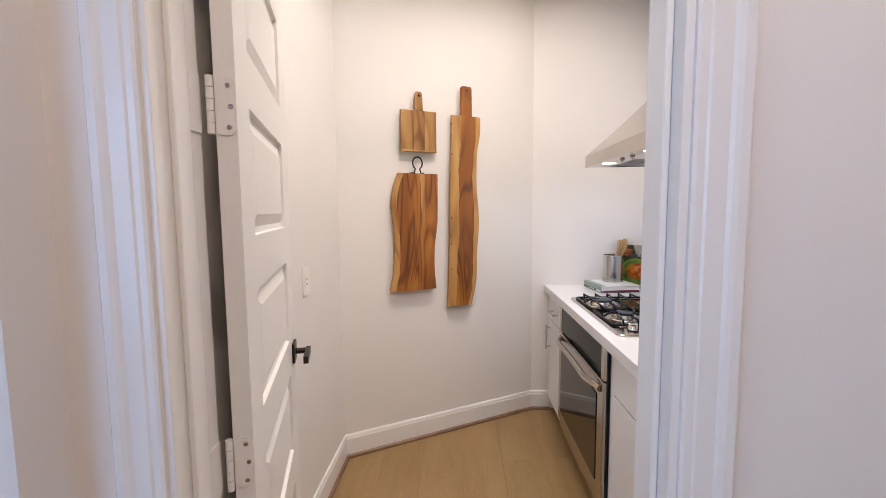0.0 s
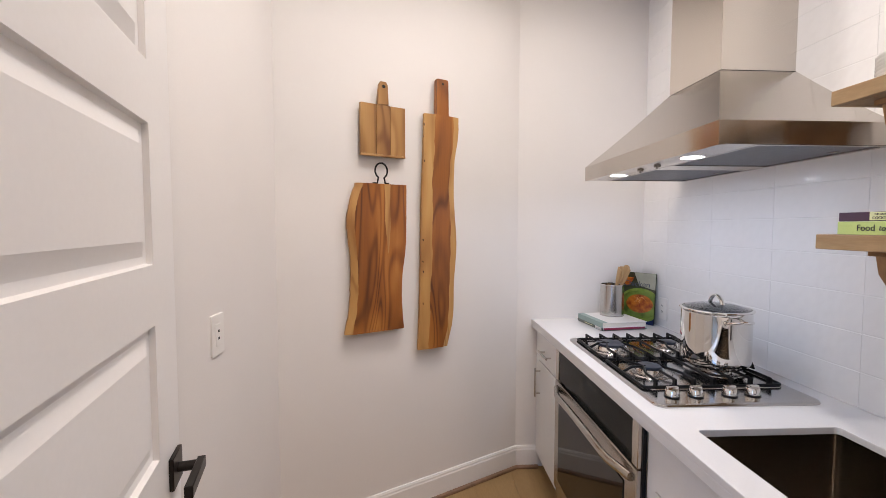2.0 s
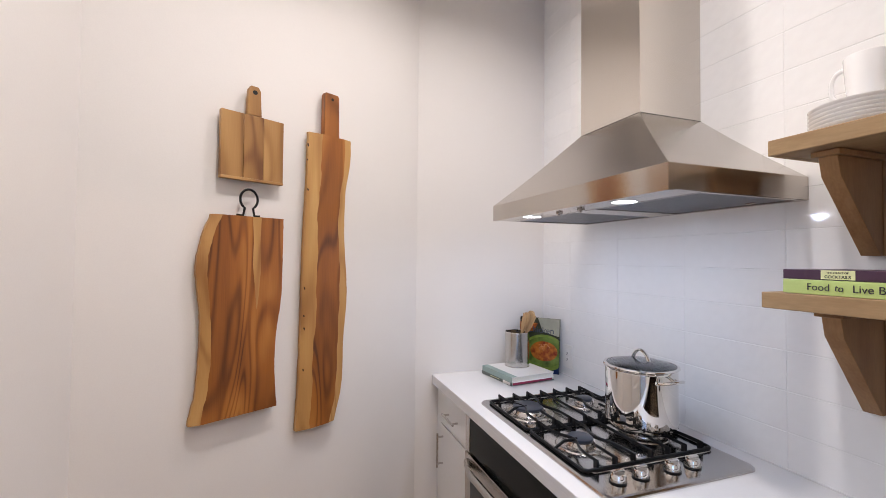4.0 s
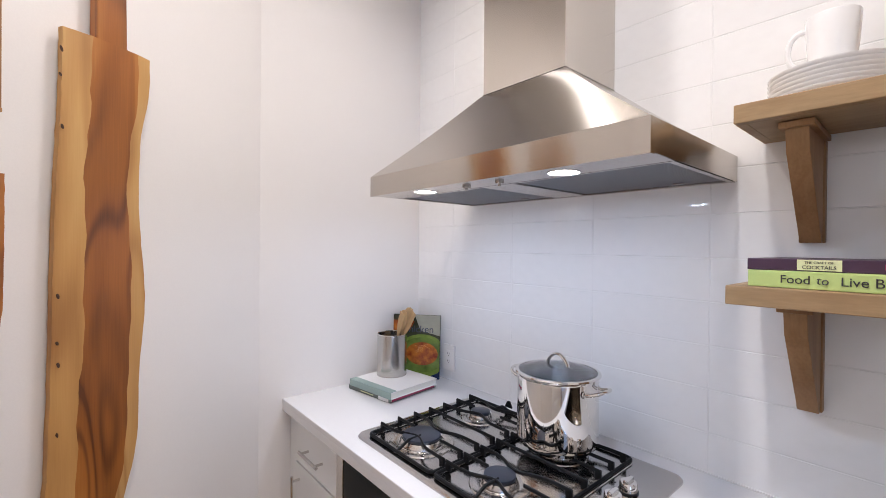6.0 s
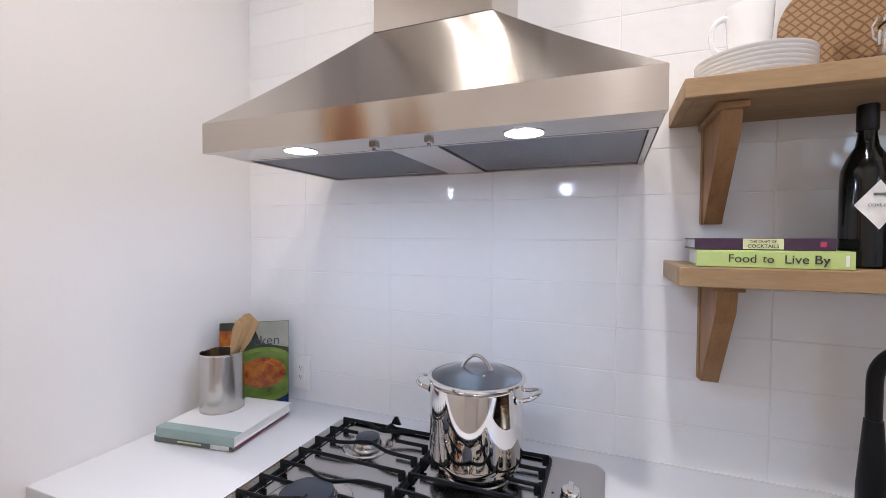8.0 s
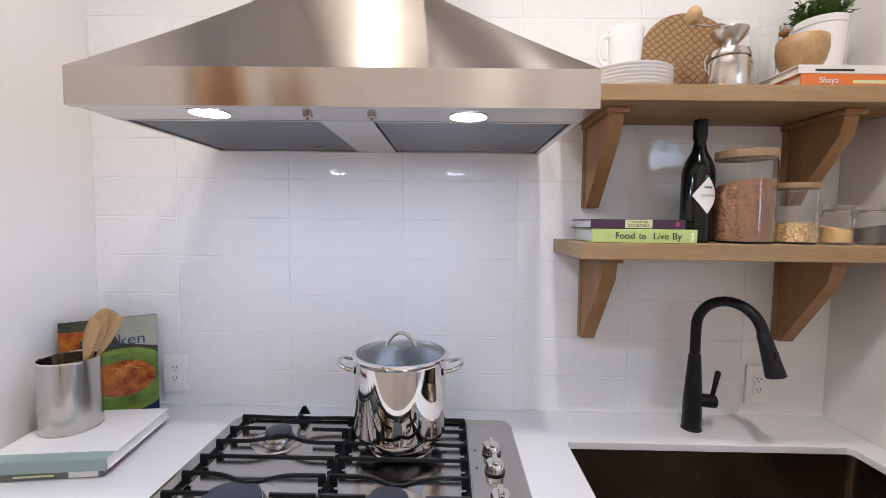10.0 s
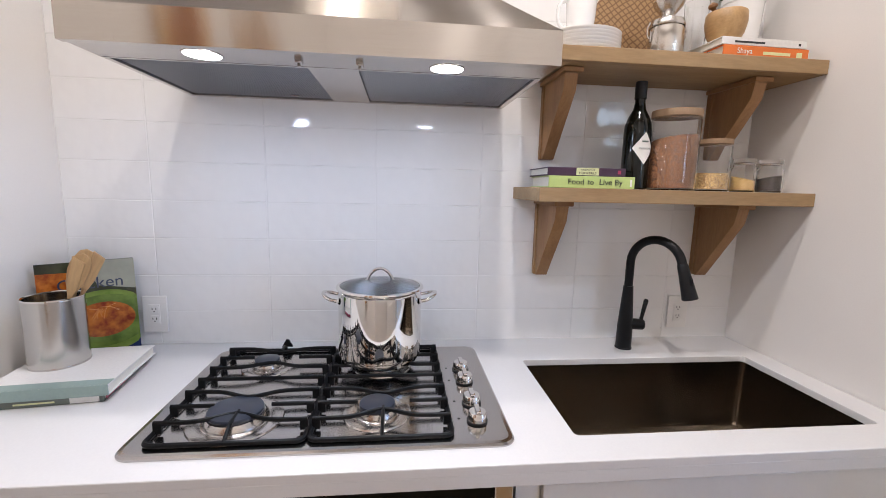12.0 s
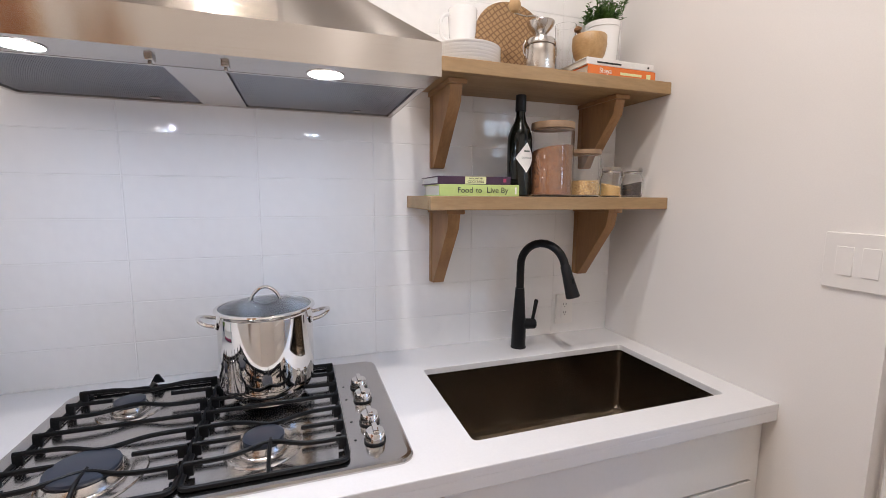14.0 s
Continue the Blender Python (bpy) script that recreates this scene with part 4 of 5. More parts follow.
def live_board(name, left, right, u0, z0, label, depth, sap, far_sap=0.0, n=44):
    """A live-edge board between two wavy edges (keys from the top down), with a sapwood strip of width sap on its left edge."""
    t = thing(name, WALLM @ Matrix.Translation((u0, -0.016, z0)), label, "cutting board", "cutting boards on the wall")
    L, R = smooth_path(left, n), smooth_path(right, n)
    rnd = random.Random(len(name) + n)
    L = [(x + rnd.uniform(-1, 1) * 0.0012, z) for x, z in L]
    R = [(x + rnd.uniform(-1, 1) * 0.0008, z) for x, z in R]
    S = [(x + sap * (1 + 0.07 * math.sin(9 * z + 1) + 0.05 * math.sin(23 * z) + 0.03 * math.sin(61 * z)), z) for x, z in L]

    def strip(A, B, da, db):
        b = bmesh.new()
        f0, f1, k0, k1 = [], [], [], []
        for (xa, za), (xb, zb) in zip(A, B):
            f0.append(b.verts.new((xa, -da, za)))
            f1.append(b.verts.new((xb, -db, zb)))
            k0.append(b.verts.new((xa, 0, za)))
            k1.append(b.verts.new((xb, 0, zb)))
        for i in range(len(A) - 1):
            for p, q in ((f0, f1), (f1, k1), (k1, k0), (k0, f0)):
                b.faces.new((p[i], q[i], q[i + 1], p[i + 1]))
        for i in (0, len(A) - 1):
            b.faces.new((f0[i], f1[i], k1[i], k0[i]))
        return b

    Q = [(x - far_sap * (1 + 0.12 * math.sin(7 * z) + 0.08 * math.sin(19 * z + 2) + 0.05 * math.sin(47 * z)), z) for x, z in R]
    part("heartwood", strip(S, Q, depth, depth), ACACIA, t, "reddish brown heartwood")
    if far_sap:
        part("sapwood_edge", strip(Q, R, depth, depth * 0.8), SAPWOOD, t, "pale live sapwood edge")
    part("sapwood_edge", strip(L, S, depth * 0.55, depth), SAPWOOD, t, "pale live sapwood edge")
    return t


# large board with an iron loop handle
mid = live_board("cutting_board", [(0, -0.006), (-0.06, -0.030), (-0.17, -0.050), (-0.25, -0.045), (-0.34, -0.034), (-0.46, -0.035), (-0.60, -0.044), (-0.700, -0.064)],
                 [(0, 0.244), (-0.15, 0.244), (-0.30, 0.240), (-0.42, 0.224), (-0.52, 0.218), (-0.62, 0.222), (-0.700, 0.229)], 0.352, 1.660,
                 "live-edge acacia board with black iron loop, hung on wall", 0.030, 0.030)
pts = []
for k in range(25):
    a = radians(-62 + 304 * k / 24)
    pts.append((0.118 + 0.031 * math.cos(a), -0.018, 0.062 + 0.036 * math.sin(a)))
pts = [(0.105 + 0.052, -0.018, 0.0035), (0.118 + 0.020, -0.018, 0.004)] + pts + [(0.118 - 0.020, -0.018, 0.004), (0.105 - 0.030, -0.018, 0.0035)]
streak = [(0.128, -0.001), (0.160, -0.001), (0.157, -0.10), (0.160, -0.20), (0.152, -0.31), (0.146, -0.335), (0.141, -0.27), (0.131, -0.17), (0.133, -0.08)]
part("pale_streak", prism(streak, 0.0006, m=Matrix.Translation((0, -0.0299, 0))), SAPWOOD, mid, "pale sapwood streak", smooth=False)
part("loop_handle", tube(pts, 0.0042, 10), BLACK, mid, "black iron loop handle")
# long narrow board
longb = live_board("cutting_board", [(0, 0.013), (-0.2, 0.008), (-0.42, -0.002), (-0.65, -0.006), (-0.85, -0.010), (-1.05, -0.016), (-1.190, -0.023)],
                   [(0, 0.211), (-0.10, 0.209), (-0.22, 0.188), (-0.42, 0.184), (-0.60, 0.198), (-0.70, 0.200), (-0.85, 0.186), (-1.0, 0.184), (-1.10, 0.170), (-1.190, 0.145)], 0.692, 2.023,
                   "long live-edge acacia board with short neck, hung on wall", 0.030, 0.054, 0.034)
part("neck", prism([(0.078, -0.002), (0.150, -0.002), (0.147, 0.170), (0.141, 0.180), (0.084, 0.180), (0.079, 0.170)], 0.028, 0.003), ACACIA, longb)
BARK = plain("bark", (0.05, 0.022, 0.012), 0.9)
for dz, dx, ln in ((-0.055, 0.008, 0.018), (-0.115, 0.006, 0.010), (-0.235, 0.010, 0.013), (-0.63, 0.003, 0.016), (-0.74, 0.002, 0.011), (-0.79, 0.004, 0.016), (-0.95, 0.002, 0.020), (-1.08, 0.004, 0.012)):
    part("bark_fleck", lathe([(0, 0.0022), (0.5, 0.0018), (1.0, 0)], 14, m=Matrix.Translation((dx, -0.0185 - dx * 0.25, dz)) @ Matrix.Rotation(radians(70), 4, "X") @ Matrix.Diagonal((0.0034, ln * 0.5, 1, 1))), BARK, longb)
part("hole", lathe([(0, 0.0006), (0.006, 0.0006), (0.006, 0)], 16, m=Matrix.Translation((0.113, -0.0282, 0.155)) @ Matrix.Rotation(radians(90), 4, "X")), DARK, longb)
# small square board of glued staves
sq = thing("cutting_board", WALLM @ Matrix.Translation((0.368, -0.018, 1.792)) @ Matrix.Diagonal((1.11, 1, 1, 1)), "square paddle board of pale acacia staves, hung on wall", "cutting board", "cutting boards on the wall")
for k, (a, c) in enumerate(((0.0, 0.070), (0.070, 0.135), (0.135, 0.205))):
    part("stave", box(a + 0.0002, -0.020, 0.0, c - 0.0002, 0.0, 0.236, 0.0025 if k != 1 else 0.001), PALEACACIA, sq)
part("end_strip", box(0.0, -0.022, -0.004, 0.205, 0.0, 0.006, 0.002), PALEACACIA, sq)
part("neck", prism([(0.080, 0.238), (0.128, 0.238), (0.124, 0.330), (0.116, 0.345), (0.092, 0.345), (0.084, 0.330)], 0.019, 0.003), PALEACACIA, sq)
part("hole", lathe([(0, 0.0006), (0.008, 0.0006), (0.008, 0)], 20, m=Matrix.Translation((0.104, -0.0192, 0.322)) @ Matrix.Rotation(radians(90), 4, "X")), DARK, sq)


# ---- outlets and switches ----
def outlet(m, group):
    """Plate in local x and z, its front towards -y."""
    t = thing("wall_outlet", m, "white duplex outlet with rectangular cover plate", "outlet", group)
    part("plate", prism(rounded(-0.037, -0.059, 0.037, 0.059, 0.004, 3), 0.006, 0.0015), PLASTIC, t)
    part("insert", prism(rounded(-0.0165, -0.033, 0.0165, 0.033, 0.002, 2), 0.0075, 0.0005), PLASTIC, t)
    for z in (0.016, -0.016):
        r = part("socket", prism(rounded(-0.0140, z - 0.0125, 0.0140, z + 0.0125, 0.006, 4), 0.0085, 0.0004), PLASTIC, t)
        for x in (-0.0055, 0.0055):
            part("slot", box(x - 0.0011, -0.0089, z - 0.001, x + 0.0011, -0.008, z + 0.006), DARK, r, smooth=False)
        part("ground_hole", tube([(0, -0.008, z - 0.006), (0, -0.0089, z - 0.006)], 0.0021, 10), DARK, r)
    return t


outlet(pose(XT - 0.004, 1.983, 1.012, 0, 0, -90), "wall outlets")
outlet(pose(XT - 0.004, 0.206, 1.008, 0, 0, -90), "wall outlets")
jack = thing("wall_jack", pose(XL, 1.036, 1.134, 0, 0, 90), "white cover plate with two small dark jacks", "wall jack")
part("plate", prism(rounded(-0.038, -0.062, 0.038, 0.062, 0.004, 3), 0.006, 0.0015), PLASTIC, jack)
part("insert", prism(rounded(-0.0165, -0.033, 0.0165, 0.033, 0.002, 2), 0.0078, 0.0005), PLASTIC, jack)
for z in (0.011, -0.011):
    part("jack_hole", box(-0.0042, -0.0082, z - 0.0038, 0.0042, -0.0074, z + 0.0038), DARK, jack, smooth=False)

sw = thing("light_switch", pose(-0.127, 0.0, 1.302, 0, 0, 180), "white two-gang rocker switch plate on the wall", "light switch")
part("plate", prism(rounded(-0.066, -0.064, 0.066, 0.064, 0.004, 3), 0.006, 0.002), SWITCHWHITE, sw)
for x in (-0.024, 0.024):
    part("rocker", box(x - 0.0165, -0.0078, -0.033, x + 0.0165, -0.005, 0.033, 0.0012), SWITCHWHITE, sw)


# ---- shelves and brackets ----
SH = [(0.402, 0.002, 0.832, 1.402, 1.441), (0.420, 0.002, 0.826, 1.777, 1.816)]
for x0, y0, y1, z0, z1 in SH:
    sh = thing("wall_shelf", Matrix(), "thick pale brown wooden shelf on wooden brackets", "shelf", "kitchen shelves")
    part("board", box(x0 + 0.0200, y0, z0 + 0.0003, XT - 0.001, y1 - 0.0200, z1 - 0.0003, 0.0005), OAK, sh)
    part("front_edge", box(x0, y0, z0, x0 + 0.0197, y1 - 0.0003, z1, 0.0022), OAK, sh)
    part("end_cap", box(x0 + 0.0200, y1 - 0.0197, z0, XT - 0.001, y1, z1, 0.0018), OAK, sh)


def bracket(y, ztop, reach, H):
    t = thing("shelf_bracket", pose(XT - 0.001, y, ztop), "triangular brown wooden shelf bracket on tiles", "bracket", "shelf brackets")
    w = 0.019
    part("wall_leg", box(-0.022, -w - 0.004, -H, 0, w + 0.004, -0.014, 0.002), BRACKETWOOD, t)
    for z in (-0.05, -0.17):
        part("screw_hole", tube([(-0.0215, 0.0, z), (-0.0226, 0.0, z)], 0.004, 10), DARK, t)
    part("top_leg", box(-reach, -w - 0.010, -0.014, 0, w + 0.010, -0.0005, 0.002), BRACKETWOOD, t)
    part("brace", prism([(-0.023, -H), (-0.034, -H), (-reach + 0.022, -0.060), (-reach + 0.012, -0.0145), (-0.023, -0.0145)], 2 * w, 0.0015, m=Matrix.Translation((0, w, 0))), BRACKETWOOD, t)
    return t


for y in (0.731, 0.152):
    bracket(y, 1.401, 0.200, 0.252)
    bracket(y, 1.776, 0.205, 0.244)


ZU = 1.8165  # top of the upper shelf


# ---- books ----
SPINE = Matrix(((0, 0, -1, 0), (-1, 0, 0, 0), (0, 1, 0, 0), (0, 0, 0, 1)))  # words that face -x


def lying_book(m, w, d, h, cover, label, spine_mat=None, group="", hard=0.003):
    """A closed book lying flat: spine along local y at x = 0, pages towards +x; origin at the spine's middle, below."""
    t = thing("book", m, label, "book", group)
    sm = spine_mat or cover
    part("page_block", box(0.004, -w / 2 + 0.004, hard, d - 0.004, w / 2 - 0.004, h - hard), PAPER, t, smooth=False)
    part("back_cover", box(0.003, -w / 2, 0, d, w / 2, hard, 0.0008), cover, t)
    part("front_cover", box(0.003, -w / 2, h - hard, d, w / 2, h, 0.0008), cover, t)
    part("spine", box(-0.0005, -w / 2, 0.0002, 0.003, w / 2, h - 0.0002, 0.0012), sm, t)
    return t


def bar(parent, mat, y0, y1, z0, z1, x=-0.0012):
    return part("printed_bar", box(x, min(y0, y1), z0, x + 0.0009, max(y0, y1), z1), mat, parent, smooth=False)


GREEN = plain("book_green", (0.50, 0.62, 0.22), 0.4)
PURPLE = plain("book_purple", (0.055, 0.022, 0.050), 0.4)
ORANGE = plain("book_orange", (0.75, 0.19, 0.035), 0.4)
WHITEBOOK = plain("book_white", (0.78, 0.76, 0.74), 0.4)
SAGE = plain("book_sage", (0.28, 0.37, 0.34), 0.5)
DARKGREY = plain("book_grey", (0.13, 0.15, 0.13), 0.45)
INK = plain("ink", (0.03, 0.03, 0.03), 0.6)
CREAM = plain("cream_label", (0.72, 0.74, 0.42), 0.5)
PINK = plain("book_pink", (0.45, 0.05, 0.12), 0.5)
WHITEINK = plain("white_ink", (0.85, 0.83, 0.80), 0.5)

b1 = lying_book(pose(0.420, 0.677, 1.4415, 0, 0, -4), 0.243, 0.205, 0.033, GREEN, "lime green hardcover cookbook lying on the shelf", group="cookbooks")
lettering("Food", 0.0225, INK, Matrix.Translation((-0.0014, 0.0450, 0.0165)) @ SPINE, b1)
lettering("to", 0.0205, INK, Matrix.Translation((-0.0014, 0.0040, 0.0165)) @ SPINE @ Matrix(((1, 0.25, 0, 0), (0, 1, 0, 0), (0, 0, 1, 0), (0, 0, 0, 1))), b1)
lettering("Live By", 0.0230, INK, Matrix.Translation((-0.0014, -0.0530, 0.0165)) @ SPINE, b1)
bar(b1, WHITEINK, -0.108, -0.113, 0.006, 0.026)
b2 = lying_book(pose(0.428, 0.690, 1.4750, 0, 0, -3), 0.222, 0.200, 0.023, PURPLE, "dark purple hardcover cocktail book on another book", group="cookbooks")
bar(b2, CREAM, 0.030, -0.034, 0.002, 0.022)
lettering("THE CRAFT OF", 0.0062, INK, Matrix.Translation((-0.0016, -0.002, 0.0165)) @ SPINE, b2)
lettering("COCKTAILS", 0.0092, INK, Matrix.Translation((-0.0016, -0.002, 0.0075)) @ SPINE, b2)
bar(b2, PINK, -0.088, -0.097, 0.007, 0.017)

b3 = lying_book(pose(0.440, 0.183, ZU, 0, 0, 1), 0.266, 0.21, 0.031, ORANGE, "orange hardcover cookbook lying on the shelf", group="cookbooks")
lettering("Shaya", 0.021, WHITEINK, Matrix.Translation((-0.0014, 0.068, 0.0155)) @ SPINE, b3)
bar(b3, CREAM, 0.010, -0.075, 0.009, 0.017)
bar(b3, CREAM, -0.095, -0.112, 0.006, 0.020)
b4 = lying_book(pose(0.440, 0.191, ZU + 0.0313, 0, 0, 0.5), 0.262, 0.21, 0.021, WHITEBOOK, "white hardcover cookbook lying on another book", group="cookbooks")
bar(b4, INK, 0.092, 0.000, 0.006, 0.011)
bar(b4, INK, -0.105, -0.112, 0.006, 0.012)

b5 = lying_book(pose(0.277, 2.035, 0.9105, 0, 0, 8), 0.260, 0.262, 0.018, DARKGREY, "grey-green hardcover book lying on the counter", group="books under the utensil holder")
bar(b5, WHITEINK, -0.060, -0.120, 0.002, 0.016)
bar(b5, CREAM, 0.05, -0.03, 0.007, 0.011)
part("ribbon_edge", box(0.01, -0.1310, 0.004, 0.25, -0.1290, 0.014), PINK, b5, smooth=False)
b6 = lying_book(pose(0.272, 2.022, 0.9287, 0, 0, 7), 0.262, 0.258, 0.027, WHITEBOOK, "white book with a sage spine on another book", SAGE, group="books under the utensil holder")
part("inlay", box(0.002, -0.130, 0.0268, 0.034, 0.130, 0.0274), SAGE, b6, smooth=False)

# ---- cookbook standing in the corner ----
cb = thing("cookbook", pose(0.570, 2.105, 0.9105, -4, 0, -52), "upright glossy chicken cookbook with a dish cover", "book")
COVER = material("glossy_cover", (0.06, 0.07, 0.035), 0.15, grain=0.5, scale=14, colour2=(0.02, 0.022, 0.012), coat=0.3)
DISHRED = material("dish_red", (0.20, 0.022, 0.006), 0.2, scale=45, colour2=(0.52, 0.16, 0.02), blotch=0.1)
DISHGREEN = material("dish_green", (0.11, 0.19, 0.02), 0.2, scale=20, colour2=(0.24, 0.32, 0.06), blotch=0.1)
SKYGREY = material("cover_grey", (0.25, 0.25, 0.20), 0.45, scale=12, colour2=(0.36, 0.35, 0.27))
NAVY = plain("cover_navy", (0.015, 0.025, 0.09), 0.2)
SHRED = plain("dish_shreds", (0.80, 0.36, 0.08), 0.3)
part("page_block", box(-0.107, -0.010, 0.004, 0.107, -0.002, 0.284), PAPER, cb, smooth=False)
part("back_cover", box(-0.111, -0.002, 0, 0.111, 0.0, 0.288, 0.0005), COVER, cb)
fc = part("front_cover", box(-0.111, -0.0125, 0, 0.111, -0.0100, 0.288, 0.0005), COVER, cb)
part("cover_patch", prism([(0.02, 0.215), (0.1108, 0.195), (0.1108, 0.2875), (-0.01, 0.2875)], 0.0004, m=Matrix.Translation((0, -0.0124, 0))), SKYGREY, fc, smooth=False)
part("cover_patch", prism([(-0.1108, 0.0005), (0.1108, 0.0005), (0.1108, 0.075), (0.02, 0.030), (-0.1108, 0.015)], 0.0004, m=Matrix.Translation((0, -0.0124, 0))), NAVY, fc, smooth=False)
part("cover_patch", prism([(-0.1108, 0.205), (-0.03, 0.215), (-0.01, 0.258), (-0.1108, 0.262)], 0.0004, m=Matrix.Translation((0, -0.0124, 0))), DISHRED, fc, smooth=False)


def ellipse(cx, cz, a, c, lim=0.1105, n=40):
    return [(max(-lim, min(lim, cx + a * math.cos(2 * math.pi * k / n))), max(0.001, cz + c * math.sin(2 * math.pi * k / n))) for k in range(n)]


part("printed_plate", prism(ellipse(0.03, 0.105, 0.125, 0.095), 0.0004, m=Matrix.Translation((0, -0.0128, 0))), DISHGREEN, fc, smooth=False)
part("printed_plate", prism(ellipse(0.03, 0.108, 0.112, 0.078), 0.0004, m=Matrix.Translation((0, -0.0132, 0))), material("dish_cream", (0.20, 0.29, 0.05), 0.2, scale=18, colour2=(0.06, 0.10, 0.015)), fc, smooth=False)
part("printed_dish", prism(ellipse(0.028, 0.112, 0.075, 0.052), 0.0004, m=Matrix.Translation((0, -0.0136, 0))), DISHRED, fc, smooth=False)
rn = random.Random(4)
for k in range(9):
    a = rn.uniform(0, 6.28)
    x, z = 0.03 + 0.02 * rn.uniform(-1, 1), 0.135 + 0.012 * rn.uniform(-1, 1)
    part("printed_shred", tube([(x - 0.025 * math.cos(a), -0.0140, z - 0.016 * math.sin(a)), (x, -0.0141, z + 0.006), (x + 0.025 * math.cos(a), -0.0140, z + 0.016 * math.sin(a))], 0.0012, 6, flat=0.4), SHRED, fc)
lettering("Chicken", 0.046, plain("cover_ink", (0.02, 0.03, 0.07), 0.4), Matrix.Translation((0.006, -0.0134, 0.222)) @ Matrix.Rotation(radians(90), 4, "X"), fc)

# ---- steel utensil holder with wooden spoons ----
can = thing("utensil_holder", pose(0.430, 2.096, 0.956), "brushed steel utensil holder standing on two books", "utensil holder")
RC, HC = 0.064, 0.178
part("cup", lathe([(0, 0), (RC - 0.003, 0), (RC, 0.003), (RC, 0.006), (RC, HC - 0.006), (RC, HC - 0.002), (RC - 0.001, HC), (RC - 0.0025, HC - 0.002), (RC - 0.0025, 0.004), (0, 0.004)], 48), CANSTEEL, can)

part("rolled_rim", lathe([(RC - 0.0026, HC - 0.001), (RC - 0.0012, HC + 0.0012), (RC + 0.0008, HC + 0.0006), (RC + 0.0008, HC - 0.0022), (RC + 0.0002, HC - 0.003)], 48), CHROME, can)
part("foot_ring", lathe([(RC - 0.004, 0.0), (RC + 0.0006, 0.0), (RC + 0.0008, 0.0035), (RC + 0.0002, 0.0045)], 48), CANSTEEL, can)


def spoon(dx, dy, lean, turn, length, kind):
    t = thing("wooden_spoon", Matrix.Translation((0.430 + dx, 2.096 + dy, 0.962)) @ Matrix.Rotation(radians(turn), 4, "Z") @ Matrix.Rotation(radians(lean), 4, "Y"), "pale wooden cooking utensil standing in the holder", "utensil", "wooden utensils")
    part("stick", tube([(0, 0, 0), (0, 0, length * 0.70)], 0.0052, 10), SPOONWOOD, t)
    if kind == 0:
        o = [(0.006, 0), (0.019, 0.03), (0.024, 0.065), (0.022, 0.088), (0.014, 0.106), (0, 0.112), (-0.014, 0.106), (-0.022, 0.088), (-0.024, 0.065), (-0.019, 0.03), (-0.006, 0)]
    else:
        o = [(0.006, 0), (0.013, 0.03), (0.016, 0.095), (-0.014, 0.108), (-0.013, 0.03), (-0.006, 0)]
    bl = part("blade", prism(o, 0.006, 0.0015, m=Matrix.Translation((0, 0.003, length * 0.68))), SPOONWOOD, t)
    if kind == 0:
        part("hole", lathe([(0, 0.0004), (0.007, 0.0004), (0.007, 0)], 16, m=Matrix.Translation((0, -0.0031, length * 0.68 + 0.052)) @ Matrix.Rotation(radians(90), 4, "X")), DARK, bl)
    return t


spoon(-0.004, 0.024, 19, -74, 0.270, 0)
spoon(0.002, 0.018, 23, -66, 0.285, 1)
spoon(0.000, 0.010, 15, -80, 0.255, 1)
spoon(0.010, 0.020, 17, -55, 0.275, 0)


# ---- lower shelf: bottle and jars ----
def make_bottle():
    t = thing("oil_bottle", pose(0.520, 0.499, 1.4415), "tall black glass olive oil bottle on the shelf", "bottle")
    part("body", lathe([(0, 0.002), (0.034, 0), (0.039, 0.004), (0.039, 0.165), (0.038, 0.188), (0.030, 0.212), (0.018, 0.235), (0.0145, 0.255), (0.0140, 0.272), (0, 0.272)], 40), BOTTLEBLACK, t)
    part("cap", lathe([(0.0160, 0.265), (0.0168, 0.267), (0.0168, 0.312), (0.0158, 0.315), (0, 0.3155)], 32), BLACK, t, "black plastic cap")
    # diamond paper label wrapped on the front
    b = bmesh.new()
    n = 12
    up, lo = [], []
    for k in range(n + 1):
        u = -1 + 2 * k / n
        a = radians(186) + u * 0.036 / 0.0395
        hgt = 0.046 * (1 - abs(u)) + 0.0006
        up.append(b.verts.new((0.0394 * math.cos(a), 0.0394 * math.sin(a), 0.120 + hgt)))
        lo.append(b.verts.new((0.0394 * math.cos(a), 0.0394 * math.sin(a), 0.120 - hgt)))
    for k in range(n):
        b.faces.new((lo[k], lo[k + 1], up[k + 1], up[k]))
    lb = part("label", b, WHITEINK, t, "white diamond paper label")
    mm = Matrix.Rotation(radians(6), 4, "Z") @ Matrix.Translation((-0.0400, 0, 0.119)) @ SPINE
    lettering("OLIVE OIL", 0.0082, plain("label_ink", (0.25, 0.25, 0.25), 0.6), mm, lb)
    part("printed_bar", box(-0.0402, -0.010, 0.137, -0.0394, 0.010, 0.142), DARKGREY, lb, smooth=False).matrix_local = Matrix.Rotation(radians(6), 4, "Z")
    return t


make_bottle()


